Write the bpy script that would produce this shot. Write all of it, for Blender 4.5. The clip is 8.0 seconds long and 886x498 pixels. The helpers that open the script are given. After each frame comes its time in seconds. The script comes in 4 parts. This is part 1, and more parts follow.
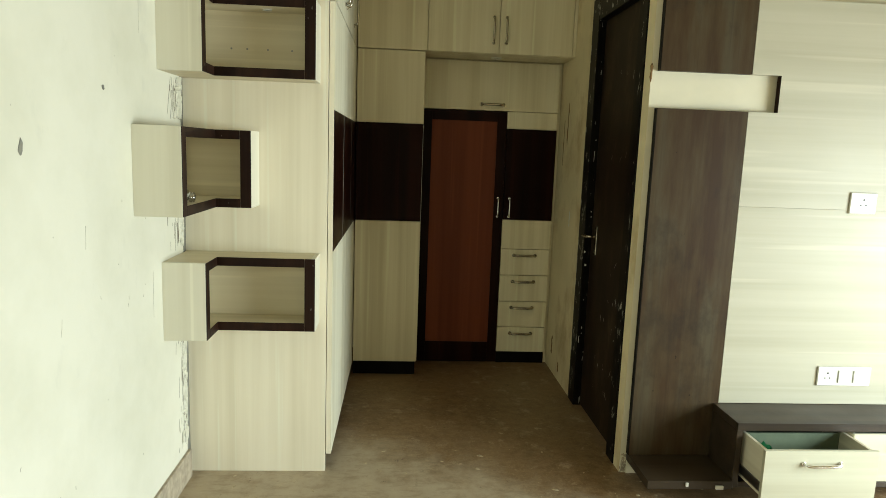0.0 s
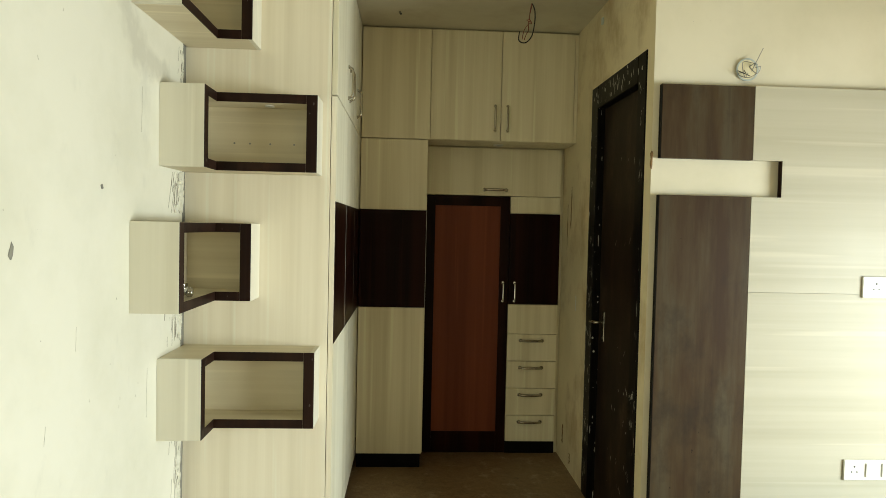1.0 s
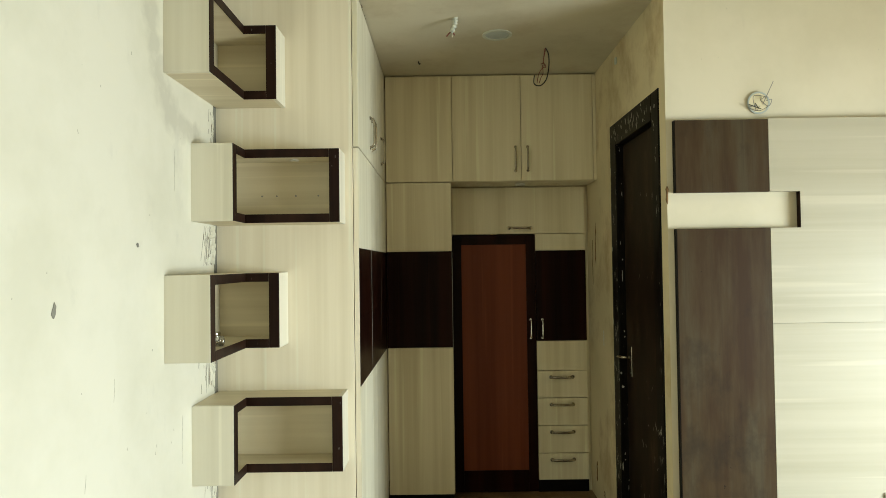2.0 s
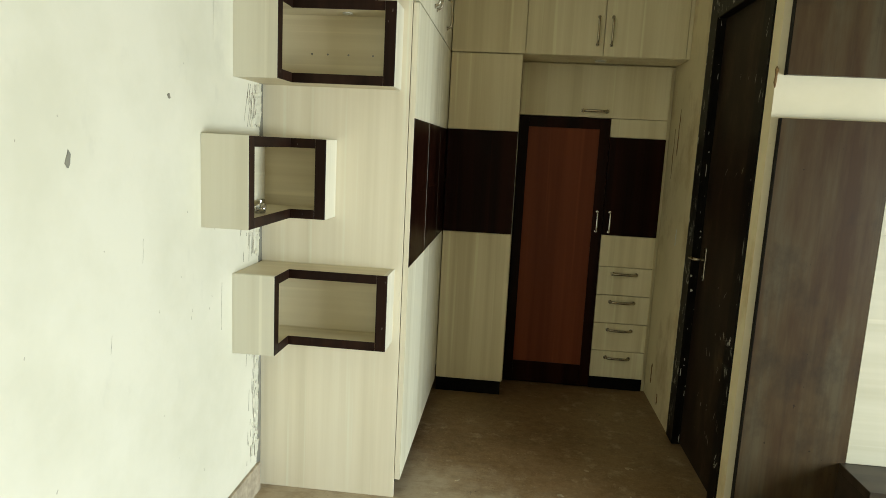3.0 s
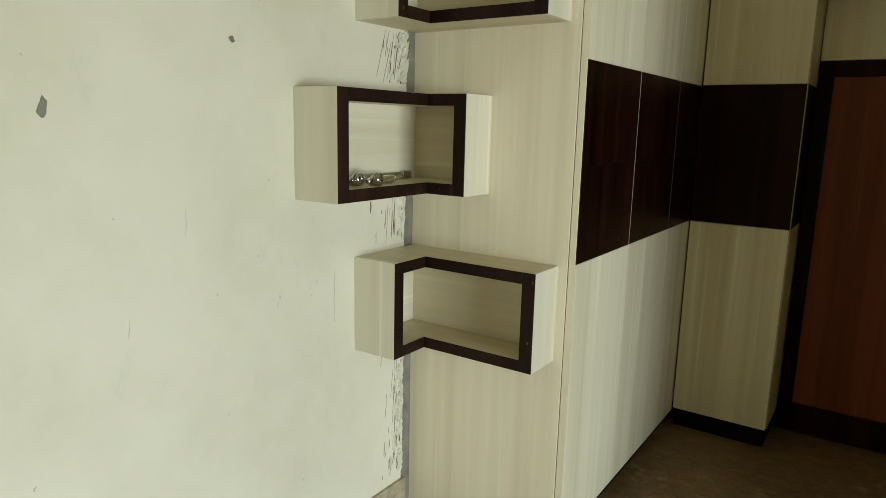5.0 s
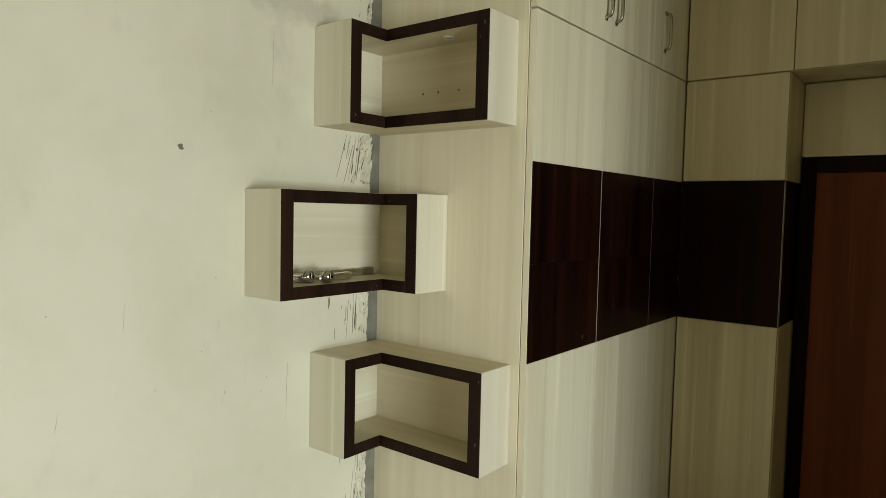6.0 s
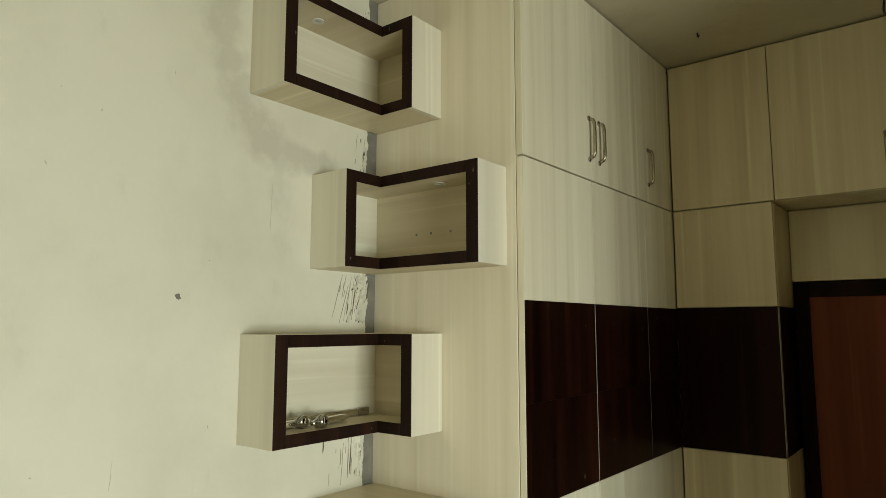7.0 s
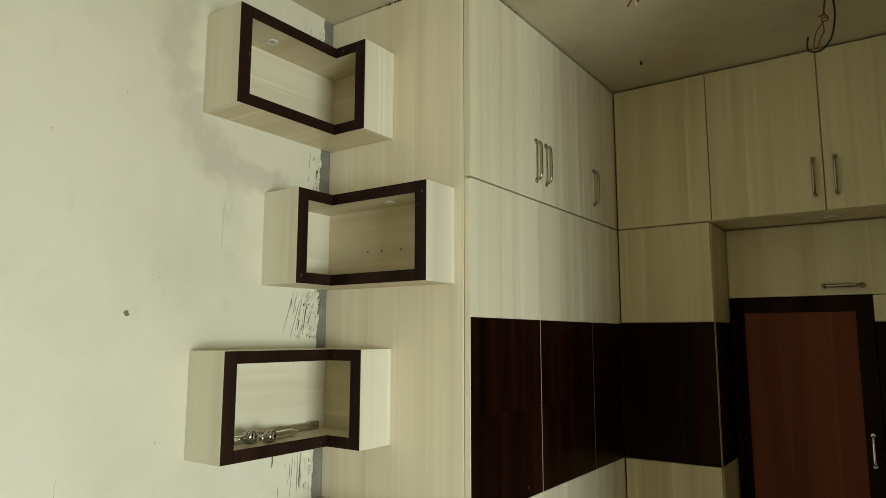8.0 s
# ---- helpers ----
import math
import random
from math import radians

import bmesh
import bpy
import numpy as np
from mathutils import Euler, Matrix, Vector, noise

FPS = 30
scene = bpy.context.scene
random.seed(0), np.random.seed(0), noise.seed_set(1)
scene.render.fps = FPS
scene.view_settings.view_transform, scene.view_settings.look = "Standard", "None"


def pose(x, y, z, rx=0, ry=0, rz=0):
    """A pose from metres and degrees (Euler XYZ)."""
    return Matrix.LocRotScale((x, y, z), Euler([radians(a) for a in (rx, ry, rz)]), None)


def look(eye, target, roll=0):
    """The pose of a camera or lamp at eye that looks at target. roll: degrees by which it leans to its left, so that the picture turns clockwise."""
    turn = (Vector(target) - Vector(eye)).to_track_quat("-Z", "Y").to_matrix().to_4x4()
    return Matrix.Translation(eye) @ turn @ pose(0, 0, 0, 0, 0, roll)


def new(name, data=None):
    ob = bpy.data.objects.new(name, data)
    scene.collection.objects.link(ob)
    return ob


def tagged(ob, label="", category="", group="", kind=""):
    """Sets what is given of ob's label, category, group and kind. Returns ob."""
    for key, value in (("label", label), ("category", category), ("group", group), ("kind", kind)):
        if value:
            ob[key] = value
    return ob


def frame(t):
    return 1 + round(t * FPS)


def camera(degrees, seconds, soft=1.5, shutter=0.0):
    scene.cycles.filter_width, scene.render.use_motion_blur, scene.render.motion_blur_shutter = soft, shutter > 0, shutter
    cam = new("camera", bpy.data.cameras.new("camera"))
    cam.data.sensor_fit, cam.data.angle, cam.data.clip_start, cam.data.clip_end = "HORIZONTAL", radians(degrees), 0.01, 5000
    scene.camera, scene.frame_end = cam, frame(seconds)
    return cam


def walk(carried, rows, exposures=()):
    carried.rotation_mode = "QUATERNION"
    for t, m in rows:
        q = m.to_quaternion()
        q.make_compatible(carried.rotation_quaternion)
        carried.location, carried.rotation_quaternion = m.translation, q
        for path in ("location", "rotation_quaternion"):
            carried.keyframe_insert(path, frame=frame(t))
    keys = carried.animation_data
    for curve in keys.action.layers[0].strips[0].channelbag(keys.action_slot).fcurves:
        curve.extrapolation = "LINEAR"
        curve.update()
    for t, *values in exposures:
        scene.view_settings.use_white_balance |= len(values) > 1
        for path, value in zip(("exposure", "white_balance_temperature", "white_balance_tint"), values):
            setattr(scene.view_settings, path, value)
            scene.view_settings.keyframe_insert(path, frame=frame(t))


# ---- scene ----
cam = camera(68.2, 8.0, soft=0.7)
PATH = [
    (0, (0.920, 0.146, 1.499), (1.054, 2.119, 1.199), 2.1),
    (0.2, (0.913, 0.166, 1.495), (1.033, 2.128, 1.123), 5.0),
    (0.3, (0.925, 0.173, 1.498), (1.043, 2.122, 1.063), 4.7),
    (0.5, (0.935, 0.190, 1.500), (1.079, 2.134, 1.051), 3.9),
    (0.8, (0.938, 0.200, 1.515), (1.084, 2.184, 1.309), 2.5),
    (1, (0.948, 0.199, 1.549), (1.051, 2.195, 1.483), 1.3),
    (1.2, (0.964, 0.189, 1.581), (1.048, 2.186, 1.646), 0.6),
    (2.3, (1.022, 0.114, 1.573), (0.945, 2.113, 1.582), -0.9),
    (2.5, (1.027, 0.144, 1.542), (0.854, 2.128, 1.354), -0.0),
    (2.7, (1.010, 0.225, 1.521), (0.799, 2.195, 1.242), -0.7),
    (2.8, (1.033, 0.277, 1.538), (0.810, 2.238, 1.212), -0.8),
    (3, (1.032, 0.367, 1.540), (0.838, 2.334, 1.233), 2.9),
    (3.3, (1.111, 0.441, 1.512), (0.833, 2.401, 1.227), 1.7),
    (3.5, (1.134, 0.526, 1.506), (0.786, 2.457, 1.121), -1.1),
    (3.7, (1.207, 0.640, 1.484), (0.744, 2.551, 1.117), -2.8),
    (3.8, (1.262, 0.671, 1.487), (0.711, 2.558, 1.123), -0.5),
    (4, (1.341, 0.728, 1.436), (0.588, 2.550, 1.100), 1.5),
    (4.2, (1.364, 0.830, 1.466), (0.351, 2.512, 1.087), 0.9),
    (5.3, (1.480, 1.251, 1.451), (0.299, 2.827, 1.102), 1.2),
    (5.5, (1.558, 1.289, 1.454), (0.304, 2.825, 1.186), 1.3),
    (6, (1.647, 1.332, 1.495), (0.403, 2.894, 1.379), 1.3),
    (6.5, (1.670, 1.326, 1.531), (0.401, 2.870, 1.598), 0.9),
    (7, (1.677, 1.328, 1.569), (0.435, 2.877, 1.805), -0.0),
    (7.5, (1.688, 1.311, 1.589), (0.482, 2.845, 2.026), -1.4),
    (7.6, (1.706, 1.304, 1.587), (0.491, 2.832, 2.052), -1.5),
    (7.7, (1.726, 1.298, 1.583), (0.503, 2.819, 2.029), -1.2),
    (7.8, (1.727, 1.302, 1.570), (0.513, 2.848, 1.938), -0.4),
    (8, (1.746, 1.298, 1.589), (0.602, 2.917, 1.854), 0.1),
]
EXPOSURES = [(0.0, 0.1, 6250, 7), (0.5, 0.11, 6250, 7), (1.2, 0.13, 6500, 10), (2.5, 0.16, 6200, 9), (3.0, 0.07, 6250, 9), (4.1, -0.07, 6300, 9),
             (5.3, -0.54, 6400, 10), (6.0, -0.53, 6600, 11), (7.0, -0.49, 6750, 9), (8.0, -0.42, 6650, 7)]
walk(cam, [(t, look(eye, target, roll)) for t, eye, target, roll in PATH], EXPOSURES)

# ---------------------------------------------------------------- light
world = bpy.data.worlds.new("sky")
scene.world = world
world.use_nodes = True
wn = world.node_tree.nodes
sky = wn.new("ShaderNodeTexSky")
sky.sky_type, sky.sun_disc = "NISHITA", False
sky.sun_elevation, sky.sun_rotation = radians(58), radians(37)
wn["Background"].inputs["Strength"].default_value = 0.1
world.node_tree.links.new(sky.outputs[0], wn["Background"].inputs["Color"])

sun = new("sun", bpy.data.lights.new("sun", "SUN"))
sun.data.energy, sun.data.angle, sun.data.color = 0.8, radians(12), (1, 0.95, 0.86)
sun.matrix_world = look((9, 4, 9), (5.6, -0.5, 0))


def opening_light(name, m, w, h, watts):
    """Daylight that comes in through an opening."""
    data = bpy.data.lights.new(name, "AREA")
    data.shape, data.size, data.size_y, data.energy, data.color = "RECTANGLE", w, h, watts, (0.89, 0.985, 0.955)
    lamp = new(name, data)
    lamp.matrix_world = m
    return lamp


opening_light("balcony_daylight", look((5.32, 0.95, 0.95), (1.0, 0.8, -2.75)), 2.15, 1.75, 364)


# ---------------------------------------------------------------- materials
def material(name, rough=0.5, metal=0.0):
    m = bpy.data.materials.new(name)
    m.use_nodes = True
    b = m.node_tree.nodes["Principled BSDF"]
    b.inputs["Roughness"].default_value, b.inputs["Metallic"].default_value = rough, metal
    return m, m.node_tree.nodes, m.node_tree.links, b


def mapped(n, l, scale, spread=0.0):
    """Object coordinates, stretched, shifted from piece to piece by spread."""
    co = n.new("ShaderNodeTexCoord")
    mp = n.new("ShaderNodeMapping")
    mp.inputs["Scale"].default_value = scale
    l.new(co.outputs["Object"], mp.inputs["Vector"])
    if spread:
        info = n.new("ShaderNodeObjectInfo")
        mul = n.new("ShaderNodeMath")
        mul.operation = "MULTIPLY"
        mul.inputs[1].default_value = spread
        l.new(info.outputs["Random"], mul.inputs[0])
        l.new(mul.outputs[0], mp.inputs["Location"])
    return mp.outputs[0]


def noise_at(n, l, vec, scale, detail=4, rough=0.55):
    t = n.new("ShaderNodeTexNoise")
    t.inputs["Scale"].default_value, t.inputs["Detail"].default_value, t.inputs["Roughness"].default_value = scale, detail, rough
    l.new(vec, t.inputs["Vector"])
    return t.outputs["Fac"]


def ramp(n, l, fac, stops):
    r = n.new("ShaderNodeValToRGB")
    e = r.color_ramp.elements
    while len(e) < len(stops):
        e.new(0.5)
    for k, (p, c) in zip(e, stops):
        k.position, k.color = p, (*c, 1)
    l.new(fac, r.inputs[0])
    return r.outputs[0]


def mix(n, l, fac, a, b, kind="MIX"):
    m = n.new("ShaderNodeMix")
    m.data_type, m.blend_type = "RGBA", kind
    for sock, v in ((m.inputs[0], fac), (m.inputs[6], a), (m.inputs[7], b)):
        if hasattr(v, "links"):
            l.new(v, sock)
        else:
            sock.default_value = v if isinstance(v, float) else (*v, 1)
    return m.outputs[2]


def bump(n, l, b, fac, strength, distance=0.002):
    k = n.new("ShaderNodeBump")
    k.inputs["Strength"].default_value, k.inputs["Distance"].default_value = strength, distance
    l.new(fac, k.inputs["Height"])
    l.new(k.outputs[0], b.inputs["Normal"])


def laminate(name, light, mid, dark, along="z", rough=0.42, gloss=0.4):
    """Wood-print laminate, its streaks along one axis."""
    m, n, l, b = material(name, rough)
    k = "xyz".index(along)
    wide = [11.0, 11.0, 11.0]
    fine = [42.0, 42.0, 42.0]
    wide[k], fine[k] = 0.3, 0.9
    f1 = noise_at(n, l, mapped(n, l, wide, 7.0), 1.0, 3, 0.5)
    f2 = noise_at(n, l, mapped(n, l, fine, 3.0), 1.0, 4, 0.6)
    c1 = ramp(n, l, f1, [(0.34, dark), (0.5, mid), (0.64, light)])
    c2 = ramp(n, l, f2, [(0.32, dark), (0.62, light)])
    c = mix(n, l, 0.3, c1, c2)
    thin = [26.0, 26.0, 26.0]
    thin[k] = 0.55
    f3 = noise_at(n, l, mapped(n, l, thin, 5.0), 1.0, 2, 0.5)
    c = mix(n, l, ramp(n, l, f3, [(0.61, (0, 0, 0)), (0.7, (0.6, 0.6, 0.6))]), c, tuple(min(0.85, x * 1.16) for x in light))
    info = n.new("ShaderNodeObjectInfo")
    hv = n.new("ShaderNodeHueSaturation")
    mr = n.new("ShaderNodeMapRange")
    mr.inputs["To Min"].default_value, mr.inputs["To Max"].default_value = 0.985, 1.015
    l.new(info.outputs["Random"], mr.inputs["Value"])
    l.new(mr.outputs[0], hv.inputs["Value"])
    l.new(c, hv.inputs["Color"])
    l.new(hv.outputs[0], b.inputs["Base Color"])
    dirt = noise_at(n, l, mapped(n, l, (3, 3, 3)), 1.5, 5, 0.6)
    r = n.new("ShaderNodeMapRange")
    r.inputs["To Min"].default_value, r.inputs["To Max"].default_value = rough - 0.12, rough + 0.18
    l.new(dirt, r.inputs["Value"])
    l.new(r.outputs[0], b.inputs["Roughness"])
    bump(n, l, b, f2, 0.12, 0.0006)
    b.inputs["Specular IOR Level"].default_value = gloss
    return m


CREAM = laminate("cream_laminate", (0.78, 0.71, 0.515), (0.73, 0.655, 0.455), (0.615, 0.535, 0.345))
# level grain toned darker to offset the strong daylight on drawer fronts
CREAM_X = laminate("cream_laminate_dimmed_level_grain", (0.53, 0.51, 0.39), (0.5, 0.475, 0.355), (0.44, 0.41, 0.295), along="x")
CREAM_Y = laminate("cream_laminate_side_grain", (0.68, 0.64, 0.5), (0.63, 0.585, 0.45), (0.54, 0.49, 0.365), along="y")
WARDROBE = laminate("cool_cream_laminate", (0.75, 0.715, 0.555), (0.7, 0.66, 0.5), (0.59, 0.545, 0.39))
# paler copy of CREAM: the side panel's stronger daylight is put into the colour
SIDE = laminate("cream_laminate_daylit", (0.825, 0.765, 0.612), (0.795, 0.728, 0.572), (0.7, 0.632, 0.475))
# one shelf laminate, toned by facing: SHELF_X bounce-warmed, SHELF_Y and SHELF_Z daylight-toned
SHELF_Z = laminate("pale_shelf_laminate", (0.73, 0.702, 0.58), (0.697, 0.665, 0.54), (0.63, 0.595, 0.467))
SHELF_X = laminate("shelf_laminate_bounce_warm_level_grain", (0.68, 0.612, 0.44), (0.63, 0.557, 0.388), (0.56, 0.482, 0.32), along="x")
SHELF_Y = laminate("shelf_laminate_daylit_side_grain", (0.77, 0.735, 0.585), (0.73, 0.69, 0.54), (0.67, 0.625, 0.475), along="y")
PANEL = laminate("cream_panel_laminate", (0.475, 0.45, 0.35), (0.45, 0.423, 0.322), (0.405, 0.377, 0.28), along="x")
DARK = laminate("dark_wenge_laminate", (0.021, 0.0052, 0.0026), (0.0095, 0.0026, 0.0014), (0.003, 0.001, 0.0006), rough=0.33, gloss=0.06)
FRAME_DARK = laminate("dark_brown_edging", (0.026, 0.0115, 0.007), (0.018, 0.008, 0.005), (0.01, 0.0045, 0.003), rough=0.45, gloss=0.1)


def grey_brown():
    """Matt grey-brown wood print: soft upright figure, darker smoky patches, a few small knocks."""
    m, n, l, b = material("grey_brown_laminate", 0.42)
    soft = noise_at(n, l, mapped(n, l, (7.5, 7.5, 1.1), 5.0), 1.4, 5, 0.6)
    c = ramp(n, l, soft, [(0.36, (0.042, 0.0235, 0.0122)), (0.5, (0.057, 0.038, 0.0192)), (0.64, (0.067, 0.053, 0.031))])
    smoke = noise_at(n, l, mapped(n, l, (3.2, 3.2, 2.2), 9.0), 1.6, 6, 0.66)
    c = mix(n, l, ramp(n, l, smoke, [(0.54, (0, 0, 0)), (0.7, (0.6, 0.6, 0.6))]), c, (0.021, 0.016, 0.012))
    fine = noise_at(n, l, mapped(n, l, (60, 60, 1.5), 3.0), 1.0, 3, 0.6)
    c = mix(n, l, ramp(n, l, fine, [(0.5, (0, 0, 0)), (0.7, (0.28, 0.28, 0.28))]), c, (0.024, 0.017, 0.012))
    knock = noise_at(n, l, mapped(n, l, (1, 1, 1), 2.0), 34.0, 2, 0.5)
    c = mix(n, l, ramp(n, l, knock, [(0.765, (0, 0, 0)), (0.785, (0.7, 0.7, 0.7))]), c, (0.012, 0.009, 0.007))
    l.new(c, b.inputs["Base Color"])
    bump(n, l, b, fine, 0.1, 0.0006)
    b.inputs["Specular IOR Level"].default_value = 0.13
    return m


TV_DARK = grey_brown()
CONSOLE = laminate("dark_console_laminate", (0.046, 0.032, 0.019), (0.032, 0.0215, 0.012), (0.019, 0.0125, 0.0072), along="x", rough=0.36, gloss=0.36)
RED = laminate("red_brown_laminate", (0.19, 0.048, 0.0185), (0.157, 0.039, 0.015), (0.12, 0.029, 0.011), rough=0.45, gloss=0.15)


def plain(name, colour, rough=0.5, metal=0.0, vary=0.12, scale=9.0, bumpy=0.05, gloss=0.5):
    m, n, l, b = material(name, rough, metal)
    f = noise_at(n, l, mapped(n, l, (scale, scale, scale)), 1.0, 5, 0.6)
    lo = tuple(v * (1 - vary) for v in colour)
    hi = tuple(min(1, v * (1 + vary)) for v in colour)
    b.inputs["Specular IOR Level"].default_value = gloss
    l.new(ramp(n, l, f, [(0.3, lo), (0.7, hi)]), b.inputs["Base Color"])
    if bumpy:
        bump(n, l, b, noise_at(n, l, mapped(n, l, (140, 140, 140)), 1.0, 3), bumpy, 0.001)
    return m


CHROME = plain("chrome", (0.88, 0.88, 0.87), 0.14, 1.0, 0.05, 60, 0)
# darker metal: end sleeves, and dark reflections put into the feet's colour
FOOT_CHROME = plain("dark_chrome_reflection_tone", (0.5, 0.5, 0.49), 0.06, 1.0, 0.05, 60, 0)
BRASSY = plain("satin_nickel", (0.42, 0.38, 0.3), 0.24, 1.0, 0.1, 60, 0)
WHITE_PLASTIC = plain("white_plastic", (0.68, 0.67, 0.6), 0.35, 0, 0.03, 20, 0)
SOCKET_HOLE = plain("socket_hole", (0.03, 0.03, 0.03), 0.7)
BLACK = plain("black_plinth", (0.004, 0.003, 0.0026), 0.5, 0, 0.3, gloss=0.1)
CEMENT = plain("grey_cement", (0.2, 0.193, 0.158), 0.9, 0, 0.25, 14, 0.3)
SKIRT = plain("dusty_stone_skirting", (0.37, 0.315, 0.23), 0.85, 0, 0.28, 28, 0.5)
CRUMB = plain("plaster_crumbs", (0.47, 0.41, 0.3), 0.95, 0, 0.25, 60, 0)
SPLASH = plain("paint_splash", (0.5, 0.48, 0.4), 0.8, 0, 0.3, 60, 0)
SCRATCH = plain("grey_plaster_scratch", (0.15, 0.122, 0.082), 0.95, 0, 0.4, 50)
FLECK = plain("grey_wall_fleck", (0.46, 0.435, 0.355), 0.95, 0, 0.35, 50)
DULL = plain("dull_scuff", (0.075, 0.06, 0.05), 0.8, 0, 0.4, 90)
INNER = plain("grey_green_drawer_lining", (0.105, 0.135, 0.085), 0.6, 0, 0.2, 8)
EDGE = plain("grey_panel_edge", (0.36, 0.35, 0.31), 0.6)
EDGE_DIM = plain("dull_panel_edge", (0.13, 0.115, 0.1), 0.6)
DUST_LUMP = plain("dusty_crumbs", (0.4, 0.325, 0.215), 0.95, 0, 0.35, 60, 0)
GREEN = plain("green_cloth", (0.01, 0.22, 0.1), 0.8)
GREY_LENS = plain("grey_light_lens", (0.42, 0.47, 0.45), 0.4)
WIRE_BLACK = plain("black_wire", (0.015, 0.015, 0.015), 0.5)
WIRE_RED = plain("red_wire", (0.2, 0.05, 0.035), 0.5)
TAPE = plain("pale_insulating_tape", (0.55, 0.58, 0.5), 0.45)
METAL_DARK = plain("runner_steel", (0.25, 0.25, 0.24), 0.35, 1.0)


def wall_paint(name, base, left=False, stained=0.0):
    """Uneven hand-trowelled paint: broad patches, grain, specks; on the long wall also scrapes by the joint and cement smears."""
    m, n, l, b = material(name, 0.75)
    v = mapped(n, l, (1, 1, 1))
    broad = noise_at(n, l, v, 2.2, 5, 0.6)
    dim = tuple(x * y for x, y in zip(base, (0.9, 0.9, 0.87)))
    c = ramp(n, l, broad, [(0.35, dim), (0.6, base)])
    fine = noise_at(n, l, v, 45.0, 3, 0.7)
    specks = ramp(n, l, fine, [(0.735, (0, 0, 0)), (0.76, (1, 1, 1))])
    c = mix(n, l, mix(n, l, 0.55, (0, 0, 0), specks), c, tuple(x * 0.6 for x in base))
    rub = noise_at(n, l, mapped(n, l, (9, 9, 2.2)), 1.0, 3, 0.6)
    rubs = ramp(n, l, rub, [(0.7, (0, 0, 0)), (0.78, (0.4, 0.4, 0.4))])
    c = mix(n, l, rubs, c, tuple(x * 0.78 for x in base))
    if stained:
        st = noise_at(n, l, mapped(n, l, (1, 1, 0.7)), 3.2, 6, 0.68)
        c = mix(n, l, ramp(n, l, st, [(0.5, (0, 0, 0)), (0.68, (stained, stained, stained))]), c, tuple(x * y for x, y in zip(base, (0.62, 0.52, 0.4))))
    if left:
        # grey cement smears round the upper shelves
        total = None
        wob = n.new("ShaderNodeTexNoise")
        wob.inputs["Scale"].default_value, wob.inputs["Detail"].default_value = 9.0, 4
        l.new(v, wob.inputs["Vector"])
        off = n.new("ShaderNodeVectorMath")
        off.operation = "MULTIPLY_ADD"
        off.inputs[1].default_value, off.inputs[2].default_value = (0.0, 0.11, 0.11), (0.0, -0.055, -0.055)
        l.new(wob.outputs["Color"], off.inputs[0])
        add = n.new("ShaderNodeVectorMath")
        l.new(v, add.inputs[0])
        l.new(off.outputs[0], add.inputs[1])
        warped = add.outputs[0]
        for y, z, r in ((2.45, 2.69, 0.05), (2.4, 2.63, 0.075), (2.375, 2.55, 0.085), (2.385, 2.46, 0.085), (2.4, 2.37, 0.085), (2.43, 2.28, 0.09), (2.475, 2.2, 0.095),
                        (2.545, 2.145, 0.09), (2.62, 2.115, 0.08), (2.7, 2.11, 0.07), (2.78, 2.125, 0.06)):
            d = n.new("ShaderNodeVectorMath")
            d.operation = "DISTANCE"
            d.inputs[1].default_value = (0, y, z)
            l.new(warped, d.inputs[0])
            mr = n.new("ShaderNodeMapRange")
            mr.inputs["From Min"].default_value, mr.inputs["From Max"].default_value = r * 1.2, r * 0.3
            l.new(d.outputs["Value"], mr.inputs["Value"])
            if total is None:
                total = mr.outputs[0]
            else:
                mx = n.new("ShaderNodeMath")
                mx.operation = "MAXIMUM"
                l.new(total, mx.inputs[0])
                l.new(mr.outputs[0], mx.inputs[1])
                total = mx.outputs[0]
        rag = noise_at(n, l, v, 17.0, 4, 0.6)
        ml = n.new("ShaderNodeMath")
        ml.operation = "MULTIPLY"
        l.new(total, ml.inputs[0])
        l.new(rag, ml.inputs[1])
        smear = ramp(n, l, ml.outputs[0], [(0.1, (0, 0, 0)), (0.42, (0.42, 0.42, 0.42))])
        c = mix(n, l, smear, c, (0.40, 0.38, 0.31))
        # grey hand and trowel smudges
        smudge = noise_at(n, l, mapped(n, l, (1, 5.5, 3.2)), 1.0, 5, 0.62)
        c = mix(n, l, ramp(n, l, smudge, [(0.6, (0, 0, 0)), (0.74, (0.34, 0.34, 0.34))]), c, (0.47, 0.46, 0.4))
    l.new(c, b.inputs["Base Color"])
    bump(n, l, b, noise_at(n, l, v, 28.0, 5, 0.65), 0.18, 0.003)
    return m


PAINT_LEFT = wall_paint("cream_wall_paint_scraped", (0.705, 0.685, 0.575), True)
PAINT = wall_paint("cream_wall_paint", (0.74, 0.675, 0.47))
PAINT_REAR = wall_paint("plain_wall_paint", (0.78, 0.7, 0.51))
PAINT_TV = wall_paint("pale_wall_paint", (0.665, 0.62, 0.48))
PUTTY = wall_paint("stained_wall_putty", (0.74, 0.635, 0.4), stained=0.75)
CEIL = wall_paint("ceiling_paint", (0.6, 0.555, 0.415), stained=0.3)


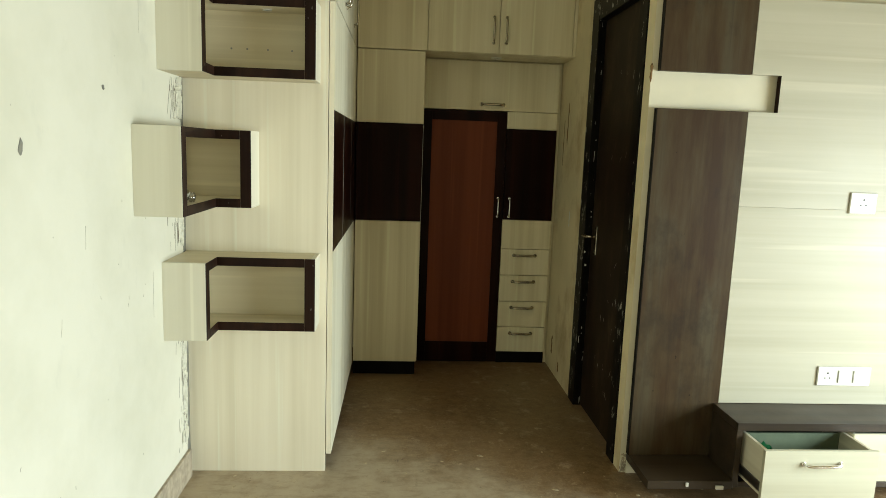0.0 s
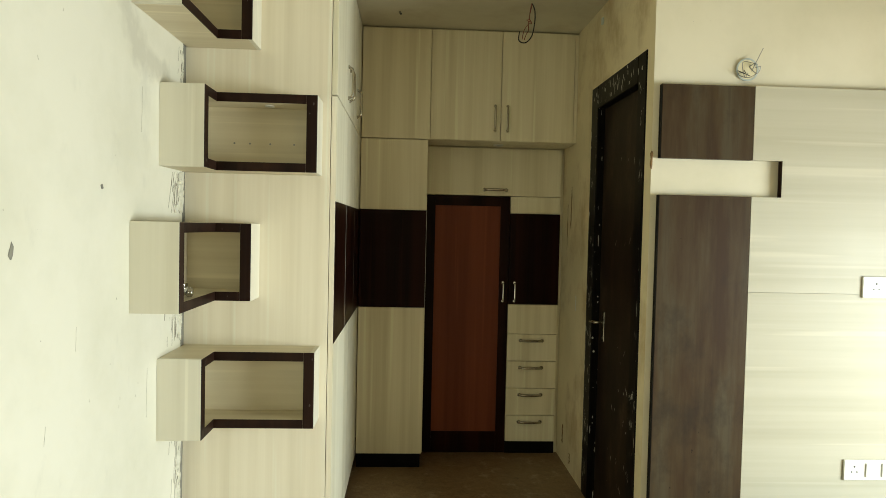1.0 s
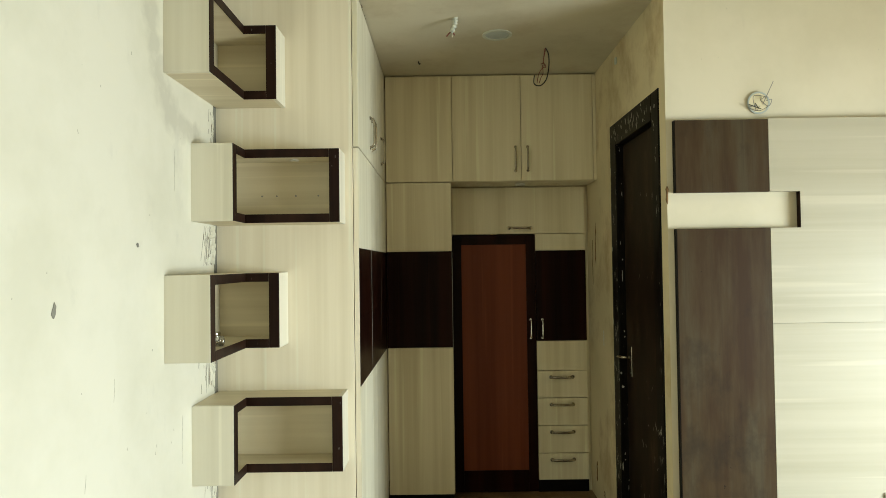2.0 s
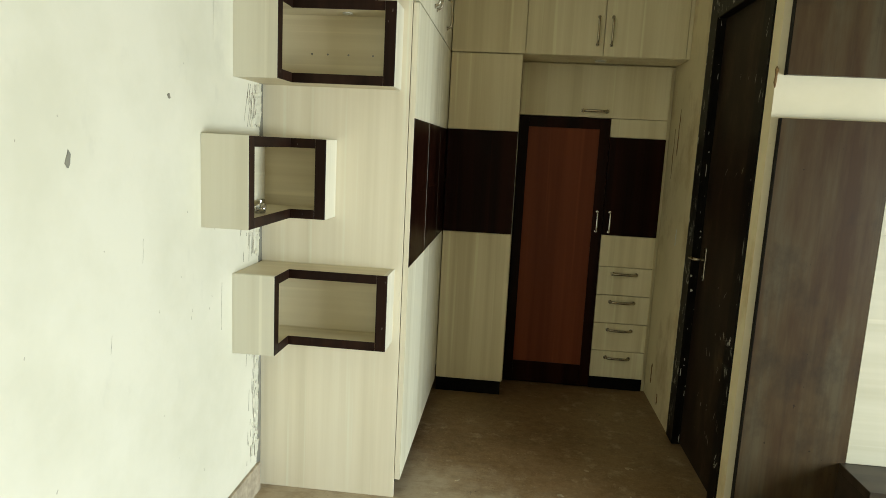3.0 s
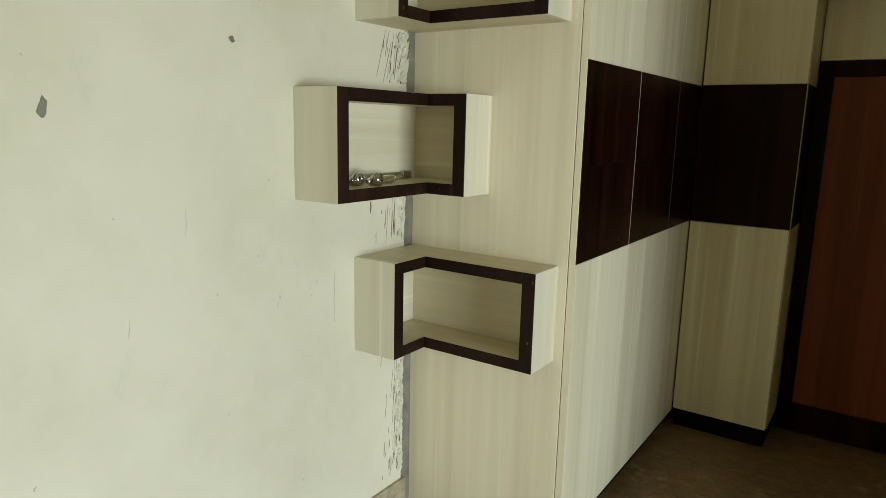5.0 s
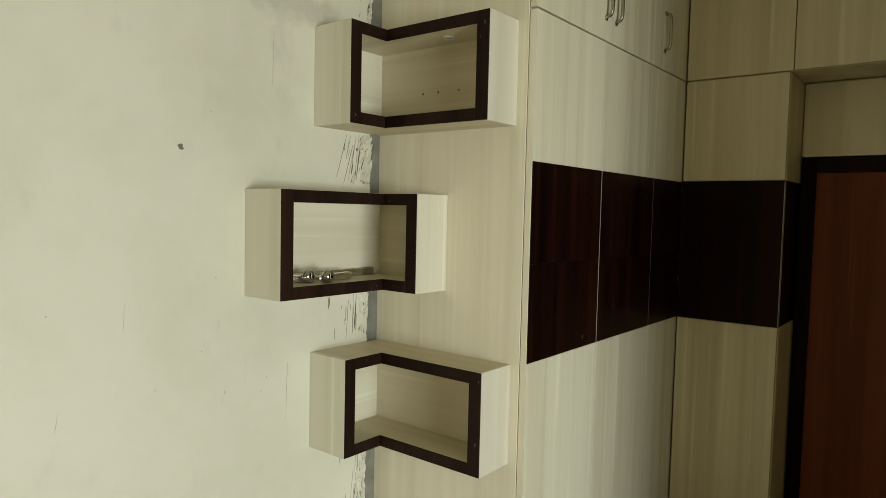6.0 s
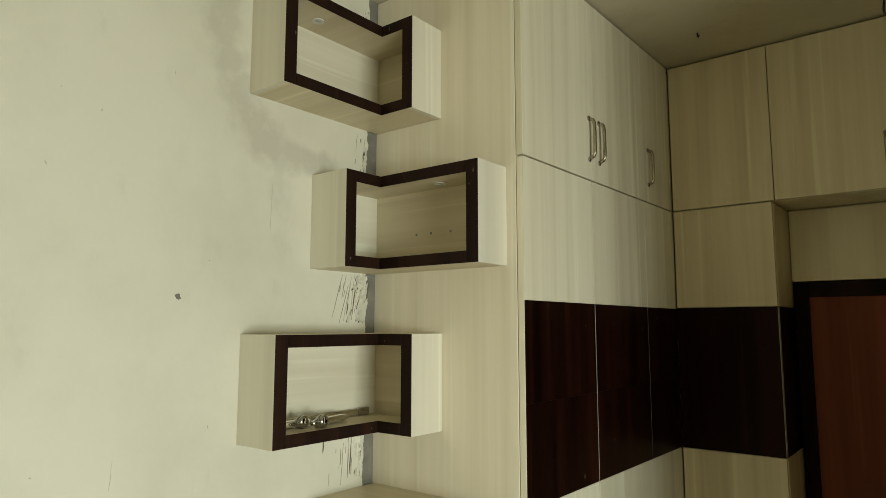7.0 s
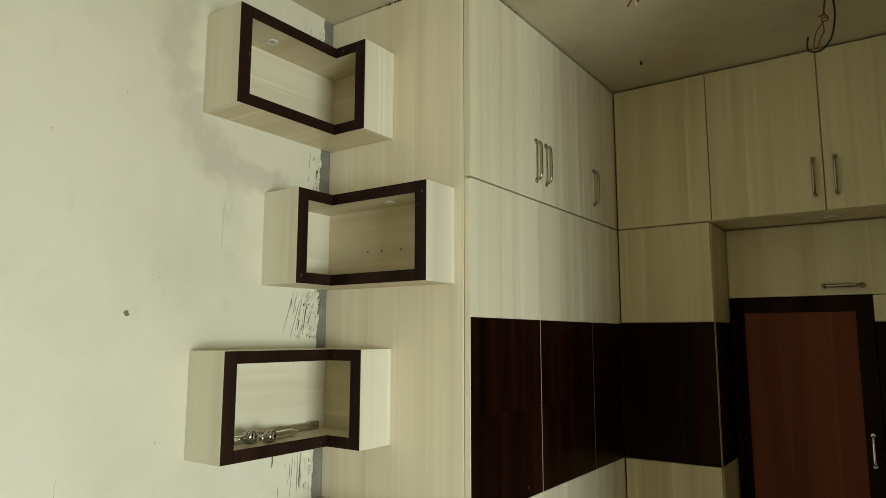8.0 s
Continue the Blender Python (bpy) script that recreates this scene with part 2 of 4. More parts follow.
def floor_material():
    """Trodden bare floor: broad wet-looking and dusty areas, lumpy residue, pits and grit."""
    m, n, l, b = material("dusty_brown_floor", 0.55)
    v = mapped(n, l, (1, 1, 1))
    broad = noise_at(n, l, v, 1.3, 6, 0.62)
    c = ramp(n, l, broad, [(0.34, (0.115, 0.062, 0.023)), (0.5, (0.165, 0.094, 0.038)), (0.66, (0.235, 0.152, 0.072))])
    mott = noise_at(n, l, v, 19.0, 6, 0.72)
    c = mix(n, l, ramp(n, l, mott, [(0.4, (0, 0, 0)), (0.66, (0.5, 0.5, 0.5))]), c, (0.32, 0.225, 0.115))
    grit = noise_at(n, l, v, 75.0, 4, 0.75)
    c = mix(n, l, ramp(n, l, grit, [(0.55, (0, 0, 0)), (0.7, (0.5, 0.5, 0.5))]), c, (0.37, 0.27, 0.15))
    c = mix(n, l, ramp(n, l, grit, [(0.3, (0.65, 0.65, 0.65)), (0.43, (0, 0, 0))]), c, (0.085, 0.055, 0.028))
    # a coat of plaster dust in front of the wardrobe and along the painted wall, with the lit floor painted in
    sep = n.new("ShaderNodeSeparateXYZ")
    l.new(v, sep.inputs[0])
    # slanted fade follows the shadow edge that the wall corner throws
    slant = n.new("ShaderNodeMath")
    slant.operation = "MULTIPLY_ADD"
    slant.inputs[1].default_value = 0.55
    l.new(sep.outputs["X"], slant.inputs[0])
    l.new(sep.outputs["Y"], slant.inputs[2])
    far = n.new("ShaderNodeMapRange")
    far.inputs["From Min"].default_value, far.inputs["From Max"].default_value = 4.25, 3.5
    l.new(slant.outputs[0], far.inputs["Value"])
    ml = n.new("ShaderNodeMath")
    ml.operation = "MULTIPLY"
    l.new(far.outputs[0], ml.inputs[0])
    l.new(noise_at(n, l, v, 5.5, 8, 0.74), ml.inputs[1])
    side = n.new("ShaderNodeMapRange")
    side.inputs["From Min"].default_value, side.inputs["From Max"].default_value = 2.5, 1.2
    side.inputs["To Min"].default_value = 0.62
    l.new(sep.outputs["X"], side.inputs["Value"])
    both = n.new("ShaderNodeMath")
    both.operation = "MULTIPLY"
    l.new(ml.outputs[0], both.inputs[0])
    l.new(side.outputs[0], both.inputs[1])
    c = mix(n, l, ramp(n, l, both.outputs[0], [(0.22, (0, 0, 0)), (0.46, (0.72, 0.72, 0.72)), (0.62, (0.9, 0.9, 0.9))]), c, (0.45, 0.375, 0.262))
    drag = noise_at(n, l, mapped(n, l, (9, 22, 9)), 1.0, 6, 0.7)
    c = mix(n, l, ramp(n, l, drag, [(0.5, (0, 0, 0)), (0.68, (0.55, 0.55, 0.55))]), c, (0.2, 0.142, 0.078))
    resid = noise_at(n, l, v, 7.0, 7, 0.74)
    c = mix(n, l, ramp(n, l, resid, [(0.56, (0, 0, 0)), (0.66, (0.55, 0.55, 0.55))]), c, (0.44, 0.35, 0.225))
    pits = noise_at(n, l, v, 12.0, 7, 0.78)
    c = mix(n, l, ramp(n, l, pits, [(0.62, (0, 0, 0)), (0.66, (0.75, 0.75, 0.75))]), c, (0.1, 0.065, 0.034))
    l.new(c, b.inputs["Base Color"])
    r = n.new("ShaderNodeMapRange")
    r.inputs["To Min"].default_value, r.inputs["To Max"].default_value = 0.3, 0.66
    l.new(broad, r.inputs["Value"])
    l.new(r.outputs[0], b.inputs["Roughness"])
    bump(n, l, b, mott, 0.45, 0.004)
    b.inputs["Specular IOR Level"].default_value = 0.5
    return m


FLOOR = floor_material()


def worn_black():
    m, n, l, b = material("worn_black_door_frame", 0.4)
    f = noise_at(n, l, mapped(n, l, (30, 30, 9)), 1.0, 5, 0.7)
    c = ramp(n, l, f, [(0.4, (0.003, 0.0026, 0.0022)), (0.66, (0.009, 0.007, 0.005)), (0.74, (0.1, 0.09, 0.075))])
    l.new(c, b.inputs["Base Color"])
    bump(n, l, b, f, 0.3, 0.002)
    b.inputs["Specular IOR Level"].default_value = 0.08
    return m


DOOR_FRAME = worn_black()


def worn_leaf():
    """Dark brown skin, rubbed paler in patches, with fine dusty scratches."""
    m, n, l, b = material("worn_brown_door_skin", 0.5)
    f = noise_at(n, l, mapped(n, l, (1, 5, 2.2)), 1.6, 5, 0.65)
    c = ramp(n, l, f, [(0.35, (0.01, 0.0055, 0.003)), (0.55, (0.021, 0.012, 0.006)), (0.72, (0.052, 0.034, 0.018))])
    g = noise_at(n, l, mapped(n, l, (1, 70, 14)), 1.0, 4, 0.65)
    c = mix(n, l, ramp(n, l, g, [(0.68, (0, 0, 0)), (0.74, (0.6, 0.6, 0.6))]), c, (0.1, 0.085, 0.06))
    l.new(c, b.inputs["Base Color"])
    bump(n, l, b, g, 0.15, 0.001)
    b.inputs["Specular IOR Level"].default_value = 0.15
    return m


DOOR_LEAF = worn_leaf()


# ---------------------------------------------------------------- mesh helpers
BASE = {}


def thing(name, x, y, z, label, category, group="", kind=""):
    ob = new(name)
    ob.empty_display_size = 0.05
    ob.location = (x, y, z)
    BASE[ob] = Vector((x, y, z))
    return tagged(ob, label, category, group, kind)


def part(name, bm, mat, parent=None, label=""):
    me = bpy.data.meshes.new(name)
    bm.normal_update()
    bm.to_mesh(me)
    bm.free()
    me.materials.append(mat)
    ob = new(name, me)
    if parent is not None:
        ob.parent = parent
        ob.matrix_parent_inverse = Matrix.Translation(-BASE.get(parent, Vector((0, 0, 0))))
    if label:
        ob["label"] = label
    return ob


def setting(name, bm, mat, label, category):
    return tagged(part(name, bm, mat), label, category, kind="structure")


def add_box(bm, x0, y0, z0, x1, y1, z1):
    m = Matrix.LocRotScale(((x0 + x1) / 2, (y0 + y1) / 2, (z0 + z1) / 2), None, (abs(x1 - x0), abs(y1 - y0), abs(z1 - z0)))
    return bmesh.ops.create_cube(bm, size=1, matrix=m)["verts"]


def bx(x0, y0, z0, x1, y1, z1, bevel=0.0012):
    bm = bmesh.new()
    add_box(bm, x0, y0, z0, x1, y1, z1)
    if bevel:
        bmesh.ops.bevel(bm, geom=bm.edges[:], offset=bevel, segments=1, affect="EDGES")
    return bm


def boxes(*all_boxes):
    bm = bmesh.new()
    for b in all_boxes:
        add_box(bm, *b)
    return bm


def prism(outline, z0, z1, bevel=0.001):
    """An upright prism over a flat outline, counter-clockwise."""
    bm = bmesh.new()
    low = [bm.verts.new((x, y, z0)) for x, y in outline]
    top = [bm.verts.new((x, y, z1)) for x, y in outline]
    bm.faces.new(low[::-1])
    bm.faces.new(top)
    for i in range(len(outline)):
        j = (i + 1) % len(outline)
        bm.faces.new((low[i], low[j], top[j], top[i]))
    if bevel:
        bmesh.ops.bevel(bm, geom=bm.edges[:], offset=bevel, segments=1, affect="EDGES")
    return bm


def add_tube(bm, pts, radius, sides=8, closed=False):
    pts = [Vector(p) for p in pts]
    rings = []
    side = None
    for i, p in enumerate(pts):
        d = (pts[min(i + 1, len(pts) - 1)] - pts[max(i - 1, 0)]).normalized()
        if side is None:
            side = d.orthogonal().normalized()
        side = (side - side.dot(d) * d).normalized()
        up = d.cross(side)
        r = radius[i] if isinstance(radius, list) else radius
        rings.append([bm.verts.new(p + r * (math.cos(a) * side + math.sin(a) * up)) for a in (2 * math.pi * k / sides for k in range(sides))])
    for a, b in zip(rings, rings[1:]):
        for k in range(sides):
            f = bm.faces.new((a[k], a[(k + 1) % sides], b[(k + 1) % sides], b[k]))
            f.smooth = True
    bm.faces.new(rings[0][::-1])
    bm.faces.new(rings[-1])
    return bm


def disc_ring(bm, centre, r0, r1, z0, z1, sides=28):
    """A flat ring of rectangular section round a vertical axis; r0 = 0 makes a disc."""
    x, y = centre
    rows = []
    for r, z in ((r0, z0), (r1, z0), (r1, z1), (r0, z1)):
        rows.append([bm.verts.new((x + r * math.cos(2 * math.pi * k / sides), y + r * math.sin(2 * math.pi * k / sides), z)) for k in range(sides)])
    for a, b in zip(rows, rows[1:] + rows[:1]):
        for k in range(sides):
            bm.faces.new((a[k], a[(k + 1) % sides], b[(k + 1) % sides], b[k]))
    if r0 == 0:
        bmesh.ops.remove_doubles(bm, verts=bm.verts[:], dist=1e-6)
    bmesh.ops.recalc_face_normals(bm, faces=bm.faces[:])
    return bm


def bow_handle(centre, along, out, length=0.15, reach=0.03, r=0.0055):
    """A bowed rod handle with two feet."""
    c, a, o = Vector(centre), Vector(along), Vector(out)
    pts = []
    for k in range(17):
        s = -1 + 2 * k / 16
        e = (1 - abs(s) ** 7) ** 0.5
        pts.append(c + a * s * length / 2 + o * reach * e)
    bm = bmesh.new()
    add_tube(bm, pts, r, 10)
    for s in (-1, 1):
        p = c + a * s * length / 2
        add_tube(bm, [p, p + o * 0.004, p + o * 0.0045], [r * 1.5, r * 1.5, r * 1.1], 12)
    return bm


def smooth_wire(pts, steps=10):
    pts = [Vector(p) for p in pts]
    pts = [pts[0], *pts, pts[-1]]
    out = []
    for a, b, c, d in zip(pts, pts[1:], pts[2:], pts[3:]):
        for k in range(steps):
            t = k / steps
            out.append(0.5 * ((2 * b) + (c - a) * t + (2 * a - 5 * b + 4 * c - d) * t * t + (3 * b - a - 3 * c + d) * t ** 3))
    out.append(pts[-1])
    return out


# ---------------------------------------------------------------- plan
Y1 = 3.03      # side panel of the wardrobe
W = 0.629      # wardrobe door fronts
YC = 4.343     # column and loft fronts
YR = 4.638     # recessed fronts
XE = 1.976     # end of the recessed units
XR = 2.0       # wall with the door
CZ = 2.80     # ceiling of the alcove and the soffit
TOP = 3.05     # raised ceiling of the room
YB, XF = -3.2, 5.2  # rear and far side of the room

# floor
bm = bmesh.new()
bmesh.ops.create_grid(bm, x_segments=1, y_segments=1, size=0.5, matrix=Matrix.LocRotScale((2.5, 0.8, 0), None, (6.0, 8.6, 1)))
add_box(bm, -0.5, -3.5, -0.12, 5.5, 5.1, -0.002)
setting("floor", bm, FLOOR, "dusty brown unfinished stone floor with plaster specks", "floor")

# left wall: cement core and a painted plaster coat with a broken edge at the joint
setting("wall_left_core", bx(-0.2, YB, 0, -0.007, 5.0, TOP + 0.1, 0), CEMENT, "grey cement wall under the plaster", "wall")
rnd = random.Random(4)
bm = bmesh.new()
edge = []
steps = 420
for k in range(steps + 1):
    z = TOP * k / steps
    edge.append((min(3.02, 2.976 + 0.014 * noise.noise((0, 0, z * 5)) + 0.011 * noise.noise((3, 0, z * 24)) + 0.005 * noise.noise((7, 0, z * 80)) + rnd.uniform(-0.001, 0.001)), z))
rows = []
for x in (0.0, -0.0035, -0.007):
    rows.append([bm.verts.new((x, y + (0.005 if x < -0.005 else 0.0), z)) for y, z in edge])
back = [bm.verts.new((0.0, 2.78, z)) for _, z in edge]
for k in range(steps):
    bm.faces.new((back[k], rows[0][k], rows[0][k + 1], back[k + 1]))
    for a, b in zip(rows, rows[1:]):
        bm.faces.new((a[k], b[k], b[k + 1], a[k + 1]))
a0, a1 = bm.verts.new((0, YB, 0)), bm.verts.new((0, YB, TOP))
bm.faces.new((a0, back[0], *back[1:], a1))
bmesh.ops.recalc_face_normals(bm, faces=bm.faces[:])
for f in bm.faces:
    if abs(f.normal.x) > 0.9 and f.normal.x < 0:
        f.normal_flip()
setting("wall_left", bm, PAINT_LEFT, "cream painted plaster wall with scrapes and a broken edge", "wall")

# alcove back wall, wall with the door, television wall, rear and far walls
DY0, DY1, DZ = 3.113, 3.99, 2.37
setting("wall_alcove_back", bx(-0.2, 4.96, 0, 2.2, 5.1, TOP, 0), PAINT, "plain cream wall behind the cupboards", "wall")
setting("wall_right", boxes((XR, 3.031, 0, 2.18, DY0, TOP), (XR, DY1, 0, 2.18, 4.96, TOP), (XR, DY0, DZ, 2.18, DY1, TOP)), PUTTY,
        "cream painted wall with scuffs round the door", "wall")
setting("wall_television", bx(2.181, 3.035, 0, XF, 3.2, TOP, 0), PAINT_TV, "cream painted wall above the panelling", "wall")
setting("wall_television_end", bx(XR, 3.03, 0, 2.1805, 3.0308, TOP, 0), PAINT_TV, "cream painted end of the wall", "wall")
OY0, OY1, OZ = -0.15, 2.05, 2.0
setting("wall_rear", bx(-0.2, YB - 0.2, 0, XF + 0.2, YB, TOP, 0), PAINT_REAR, "cream painted wall", "wall")
setting("wall_far", boxes((XF, YB, 0, XF + 0.2, OY0, TOP), (XF, OY1, 0, XF + 0.2, 3.2, TOP), (XF, OY0, OZ, XF + 0.2, OY1, TOP)), PAINT_REAR,
        "cream painted wall with the balcony opening", "wall")

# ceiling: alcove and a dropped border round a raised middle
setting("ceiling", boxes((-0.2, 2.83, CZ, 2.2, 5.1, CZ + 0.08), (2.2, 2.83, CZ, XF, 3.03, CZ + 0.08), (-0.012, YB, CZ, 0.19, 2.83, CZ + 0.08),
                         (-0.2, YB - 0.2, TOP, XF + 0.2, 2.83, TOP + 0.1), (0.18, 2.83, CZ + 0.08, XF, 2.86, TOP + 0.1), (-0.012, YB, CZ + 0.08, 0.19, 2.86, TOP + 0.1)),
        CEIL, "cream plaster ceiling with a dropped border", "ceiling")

# stone skirting
bm = bx(0.0, YB, 0, 0.014, 2.985, 0.13, 0.002)
setting("baseboard", bm, SKIRT, "rough dusty stone skirting along the painted wall", "baseboard")
setting("baseboard_television", bx(2.03, 3.018, 0, XF, 3.029, 0.062, 0.002), PAINT_TV, "cream painted skirting under the low shelf", "baseboard")


# ---------------------------------------------------------------- door in the alcove
door = thing("door_1", XR, 3.55, 0, "dark brown flush door in a worn black frame with paint splashes", "door", kind="structure")
FW = 0.125
part("door_frame", bx(XR - 0.006, DY1 - FW, 0, XR + 0.14, DY1 - 0.001, DZ - 0.001, 0.003), DOOR_FRAME, door, "black jamb spotted with paint")
part("door_frame", bx(XR - 0.006, DY0 + 0.001, 0, XR + 0.14, DY0 + 0.105, DZ - 0.001, 0.003), DOOR_FRAME, door, "black jamb spotted with paint")
part("door_frame", bx(XR - 0.006, DY0 + 0.106, DZ - 0.13, XR + 0.14, DY1 - FW - 0.001, DZ - 0.001, 0.003), DOOR_FRAME, door, "black head spotted with paint")
LX = XR + 0.036
leaf = part("leaf", bx(LX, DY0 + 0.107, 0.008, LX + 0.035, DY1 - FW - 0.002, DZ - 0.132, 0.002), DOOR_LEAF, door)
part("lock_plate", bx(LX - 0.004, 3.755, 0.935, LX - 0.0002, 3.79, 1.1, 0.0015), BRASSY, leaf, "dull metal lock plate")
bm = bmesh.new()
add_tube(bm, [(LX - 0.004, 3.772, 1.04), (LX - 0.04, 3.772, 1.04), (LX - 0.05, 3.78, 1.04), (LX - 0.052, 3.8, 1.04), (LX - 0.05, 3.87, 1.035)], 0.008, 10)
part("handle", bm, BRASSY, leaf, "dull metal lever handle")
# splashes of wall paint on the frame and the leaf
rnd = random.Random(11)
bm = bmesh.new()


def splat(bm, origin, u, v, r):
    c = bm.verts.new(origin)
    w = Vector(u).cross(Vector(v)).normalized()
    ring = []
    k = rnd.randint(5, 8)
    st = rnd.choice((1.0, 1.6, 4.0, 9.0, 16.0))
    r = r / st ** 0.45
    for i in range(k):
        a = 2 * math.pi * i / k
        q = r * rnd.uniform(0.45, 1.1)
        ring.append(bm.verts.new(Vector(origin) + Vector(u) * q * math.cos(a) + Vector(v) * q * st * math.sin(a) - w * 0.0006))
    for i in range(k):
        bm.faces.new((c, ring[i], ring[(i + 1) % k]))


def stroke(bm, origin, u, v, length, width, lean):
    """A thin brush stroke across a face."""
    o, u, v = Vector(origin), Vector(u), Vector(v)
    w = u.cross(v).normalized()
    d = (v + u * lean).normalized()
    rows = []
    for i in range(4):
        h = width * (0.2 if i in (0, 3) else rnd.uniform(0.6, 1.1))
        p = o + d * length * i / 3 + u * rnd.uniform(-0.001, 0.001) - w * 0.0006
        rows.append((bm.verts.new(p - u * h), bm.verts.new(p + u * h)))
    for a, b in zip(rows, rows[1:]):
        bm.faces.new((a[0], a[1], b[1], b[0]))


YU, ZU, XU = (0, 1, 0), (0, 0, 1), (1, 0, 0)
for k in range(150):
    z = rnd.uniform(0.02, DZ - 0.02)
    r = rnd.choice((0.002, 0.003, 0.0045, 0.007, 0.011))
    where = rnd.random()
    if where < 0.3:
        splat(bm, (XR - 0.0072, DY1 - 0.004 - abs(rnd.gauss(0, 0.012)), z), YU, ZU, r)
    elif where < 0.5:
        splat(bm, (XR - 0.0072, DY1 - FW + 0.004 + abs(rnd.gauss(0, 0.01)), z), YU, ZU, r)
    elif where < 0.65:
        splat(bm, (rnd.uniform(XR, LX), DY1 - FW - 0.0012, z), XU, ZU, r * 0.8)
    elif where < 0.85:
        splat(bm, (XR - 0.0072, DY0 + 0.004 + abs(rnd.gauss(0, 0.03)), z), YU, ZU, r)
    else:
        splat(bm, (XR - 0.0072, rnd.uniform(DY0 + 0.12, DY1 - FW), DZ - rnd.uniform(0.004, 0.12)), YU, ZU, r)
for k in range(34):
    z = rnd.uniform(0.05, DZ - 0.08)
    side = rnd.random()
    lean = rnd.uniform(-0.9, 1.2)
    for q in range(rnd.randint(2, 6)):
        length, width = rnd.uniform(0.012, 0.055), rnd.choice((0.001, 0.0016, 0.0026))
        zz = z + rnd.gauss(0, 0.014)
        tilt = lean + rnd.uniform(-0.2, 0.2)
        if side < 0.5:
            stroke(bm, (XR - 0.0072, rnd.uniform(DY1 - 0.085, DY1 - 0.05), zz), YU, ZU, length, width, tilt)
        elif side < 0.75:
            stroke(bm, (XR - 0.0072, rnd.uniform(DY0 + 0.045, DY0 + 0.06), zz), YU, ZU, length, width, tilt)
        else:
            stroke(bm, (LX - 0.0012, DY0 + 0.17 + 0.42 * rnd.random() ** 2, zz), YU, ZU, length, width, tilt)
for k in range(26):
    y = rnd.uniform(DY0 + 0.06, DY1 - 0.05)
    stroke(bm, (XR - 0.0072, y, DZ - rnd.uniform(0.05, 0.125)), YU, ZU, rnd.uniform(0.014, 0.042), rnd.choice((0.002, 0.003, 0.0045)), rnd.uniform(-0.15, 0.3))
tagged(part("paint_splashes", bm, SPLASH, door, "pale paint spots"), kind="stuff")


# ---------------------------------------------------------------- long wardrobe
def loft_handle(x, y, z, parent, out):
    return part("handle", bow_handle((x, y, z), (0, 0, 1), out, 0.155, 0.024, 0.0065), BRASSY, parent, "satin metal bow handle")


wardrobe = thing("wardrobe", 0.3, 3.7, 0, "tall cream wood-print wardrobe with a dark wenge band across its doors", "wardrobe")
part("side_panel", bx(-0.0066, Y1, 0.0, 0.602, Y1 + 0.018, CZ - 0.004, 0.0008), SIDE, wardrobe)
part("plinth", bx(0.02, Y1 + 0.02, 0.0, 0.586, 4.90, 0.083, 0.001), BLACK, wardrobe, "black recessed plinth")
part("carcass", bx(0.012, Y1 + 0.019, 0.084, 0.603, 4.9, 2.098, 0.001), CREAM, wardrobe)
DOORS = ((Y1 + 0.001, 3.5055), (3.5085, 3.9985), (4.0015, YC - 0.002))
for y0, y1 in DOORS:
    leaf = part("door", bx(0.605, y0, 0.085, W - 0.0025, y1, 2.0975, 0.001), SIDE, wardrobe)
    part("lower_panel", bx(W - 0.0023, y0, 0.086, W, y1, 1.0345, 0.0006), WARDROBE, leaf)
    part("dark_panel", bx(W - 0.0023, y0 + 0.001, 1.036, W, y1 - 0.001, 1.3389, 0.0004), DARK, leaf, "glossy dark wenge panel")
    part("dark_panel", bx(W - 0.0023, y0 + 0.001, 1.3392, W, y1 - 0.001, 1.65, 0.0004), DARK, leaf, "glossy dark wenge panel")
    part("upper_panel", bx(W - 0.0023, y0, 1.6515, W, y1, 2.0975, 0.0006), WARDROBE, leaf)
part("edge_strip", bx(W - 0.0023, 3.9992, 1.036, W + 0.0004, 4.0008, 1.65, 0), EDGE_DIM, wardrobe, "dull door edge")
part("edge_strip", bx(W - 0.0023, 3.5058, 1.036, W + 0.0006, 3.5082, 1.65, 0), EDGE, wardrobe, "pale door edge")

loft = thing("loft_cupboard", 0.3, 3.7, 2.1, "cream wood-print loft cupboard with bow handles over the wardrobe", "cupboard")
part("carcass", bx(0.012, Y1 + 0.019, 2.101, 0.603, 4.9, CZ - 0.001, 0.001), CREAM, loft)
for (y0, y1), hy in zip(((Y1 + 0.001, 3.533), (3.535, 3.9985), (4.0005, YC - 0.002)), (3.494, 3.576, 4.06)):
    leaf = part("door", bx(0.605, y0, 2.104, W, y1, CZ - 0.008, 0.001), WARDROBE, loft)
    loft_handle(W, hy, 2.257, leaf, (1, 0, 0))

# ---------------------------------------------------------------- column beside the dressing door
column = thing("column_cabinet", 0.84, 4.6, 0, "cream tall cabinet with a dark wenge band in the alcove corner", "cabinet")
X0, X1 = W + 0.0048, 1.0545
part("plinth", bx(X0, YC + 0.03, 0, X1 - 0.012, 4.9, 0.096, 0.001), BLACK, column, "black recessed plinth")
part("carcass", bx(X0, YC + 0.021, 0.0975, X1 - 0.019, 4.95, 2.0985, 0.001), CREAM, column)
for name, z0, z1, mat in (("lower_panel", 0.098, 1.0345, CREAM), ("dark_panel", 1.0365, 1.653, DARK), ("upper_panel", 1.655, 2.0975, CREAM)):
    part(name, bx(X0, YC, z0, X1 - 0.003, YC + 0.02, z1, 0.001), mat, column)
    part("side_panel", bx(X1 - 0.0185, YC + 0.0205, z0, X1, YR + 0.02, z1, 0.001), mat, column)
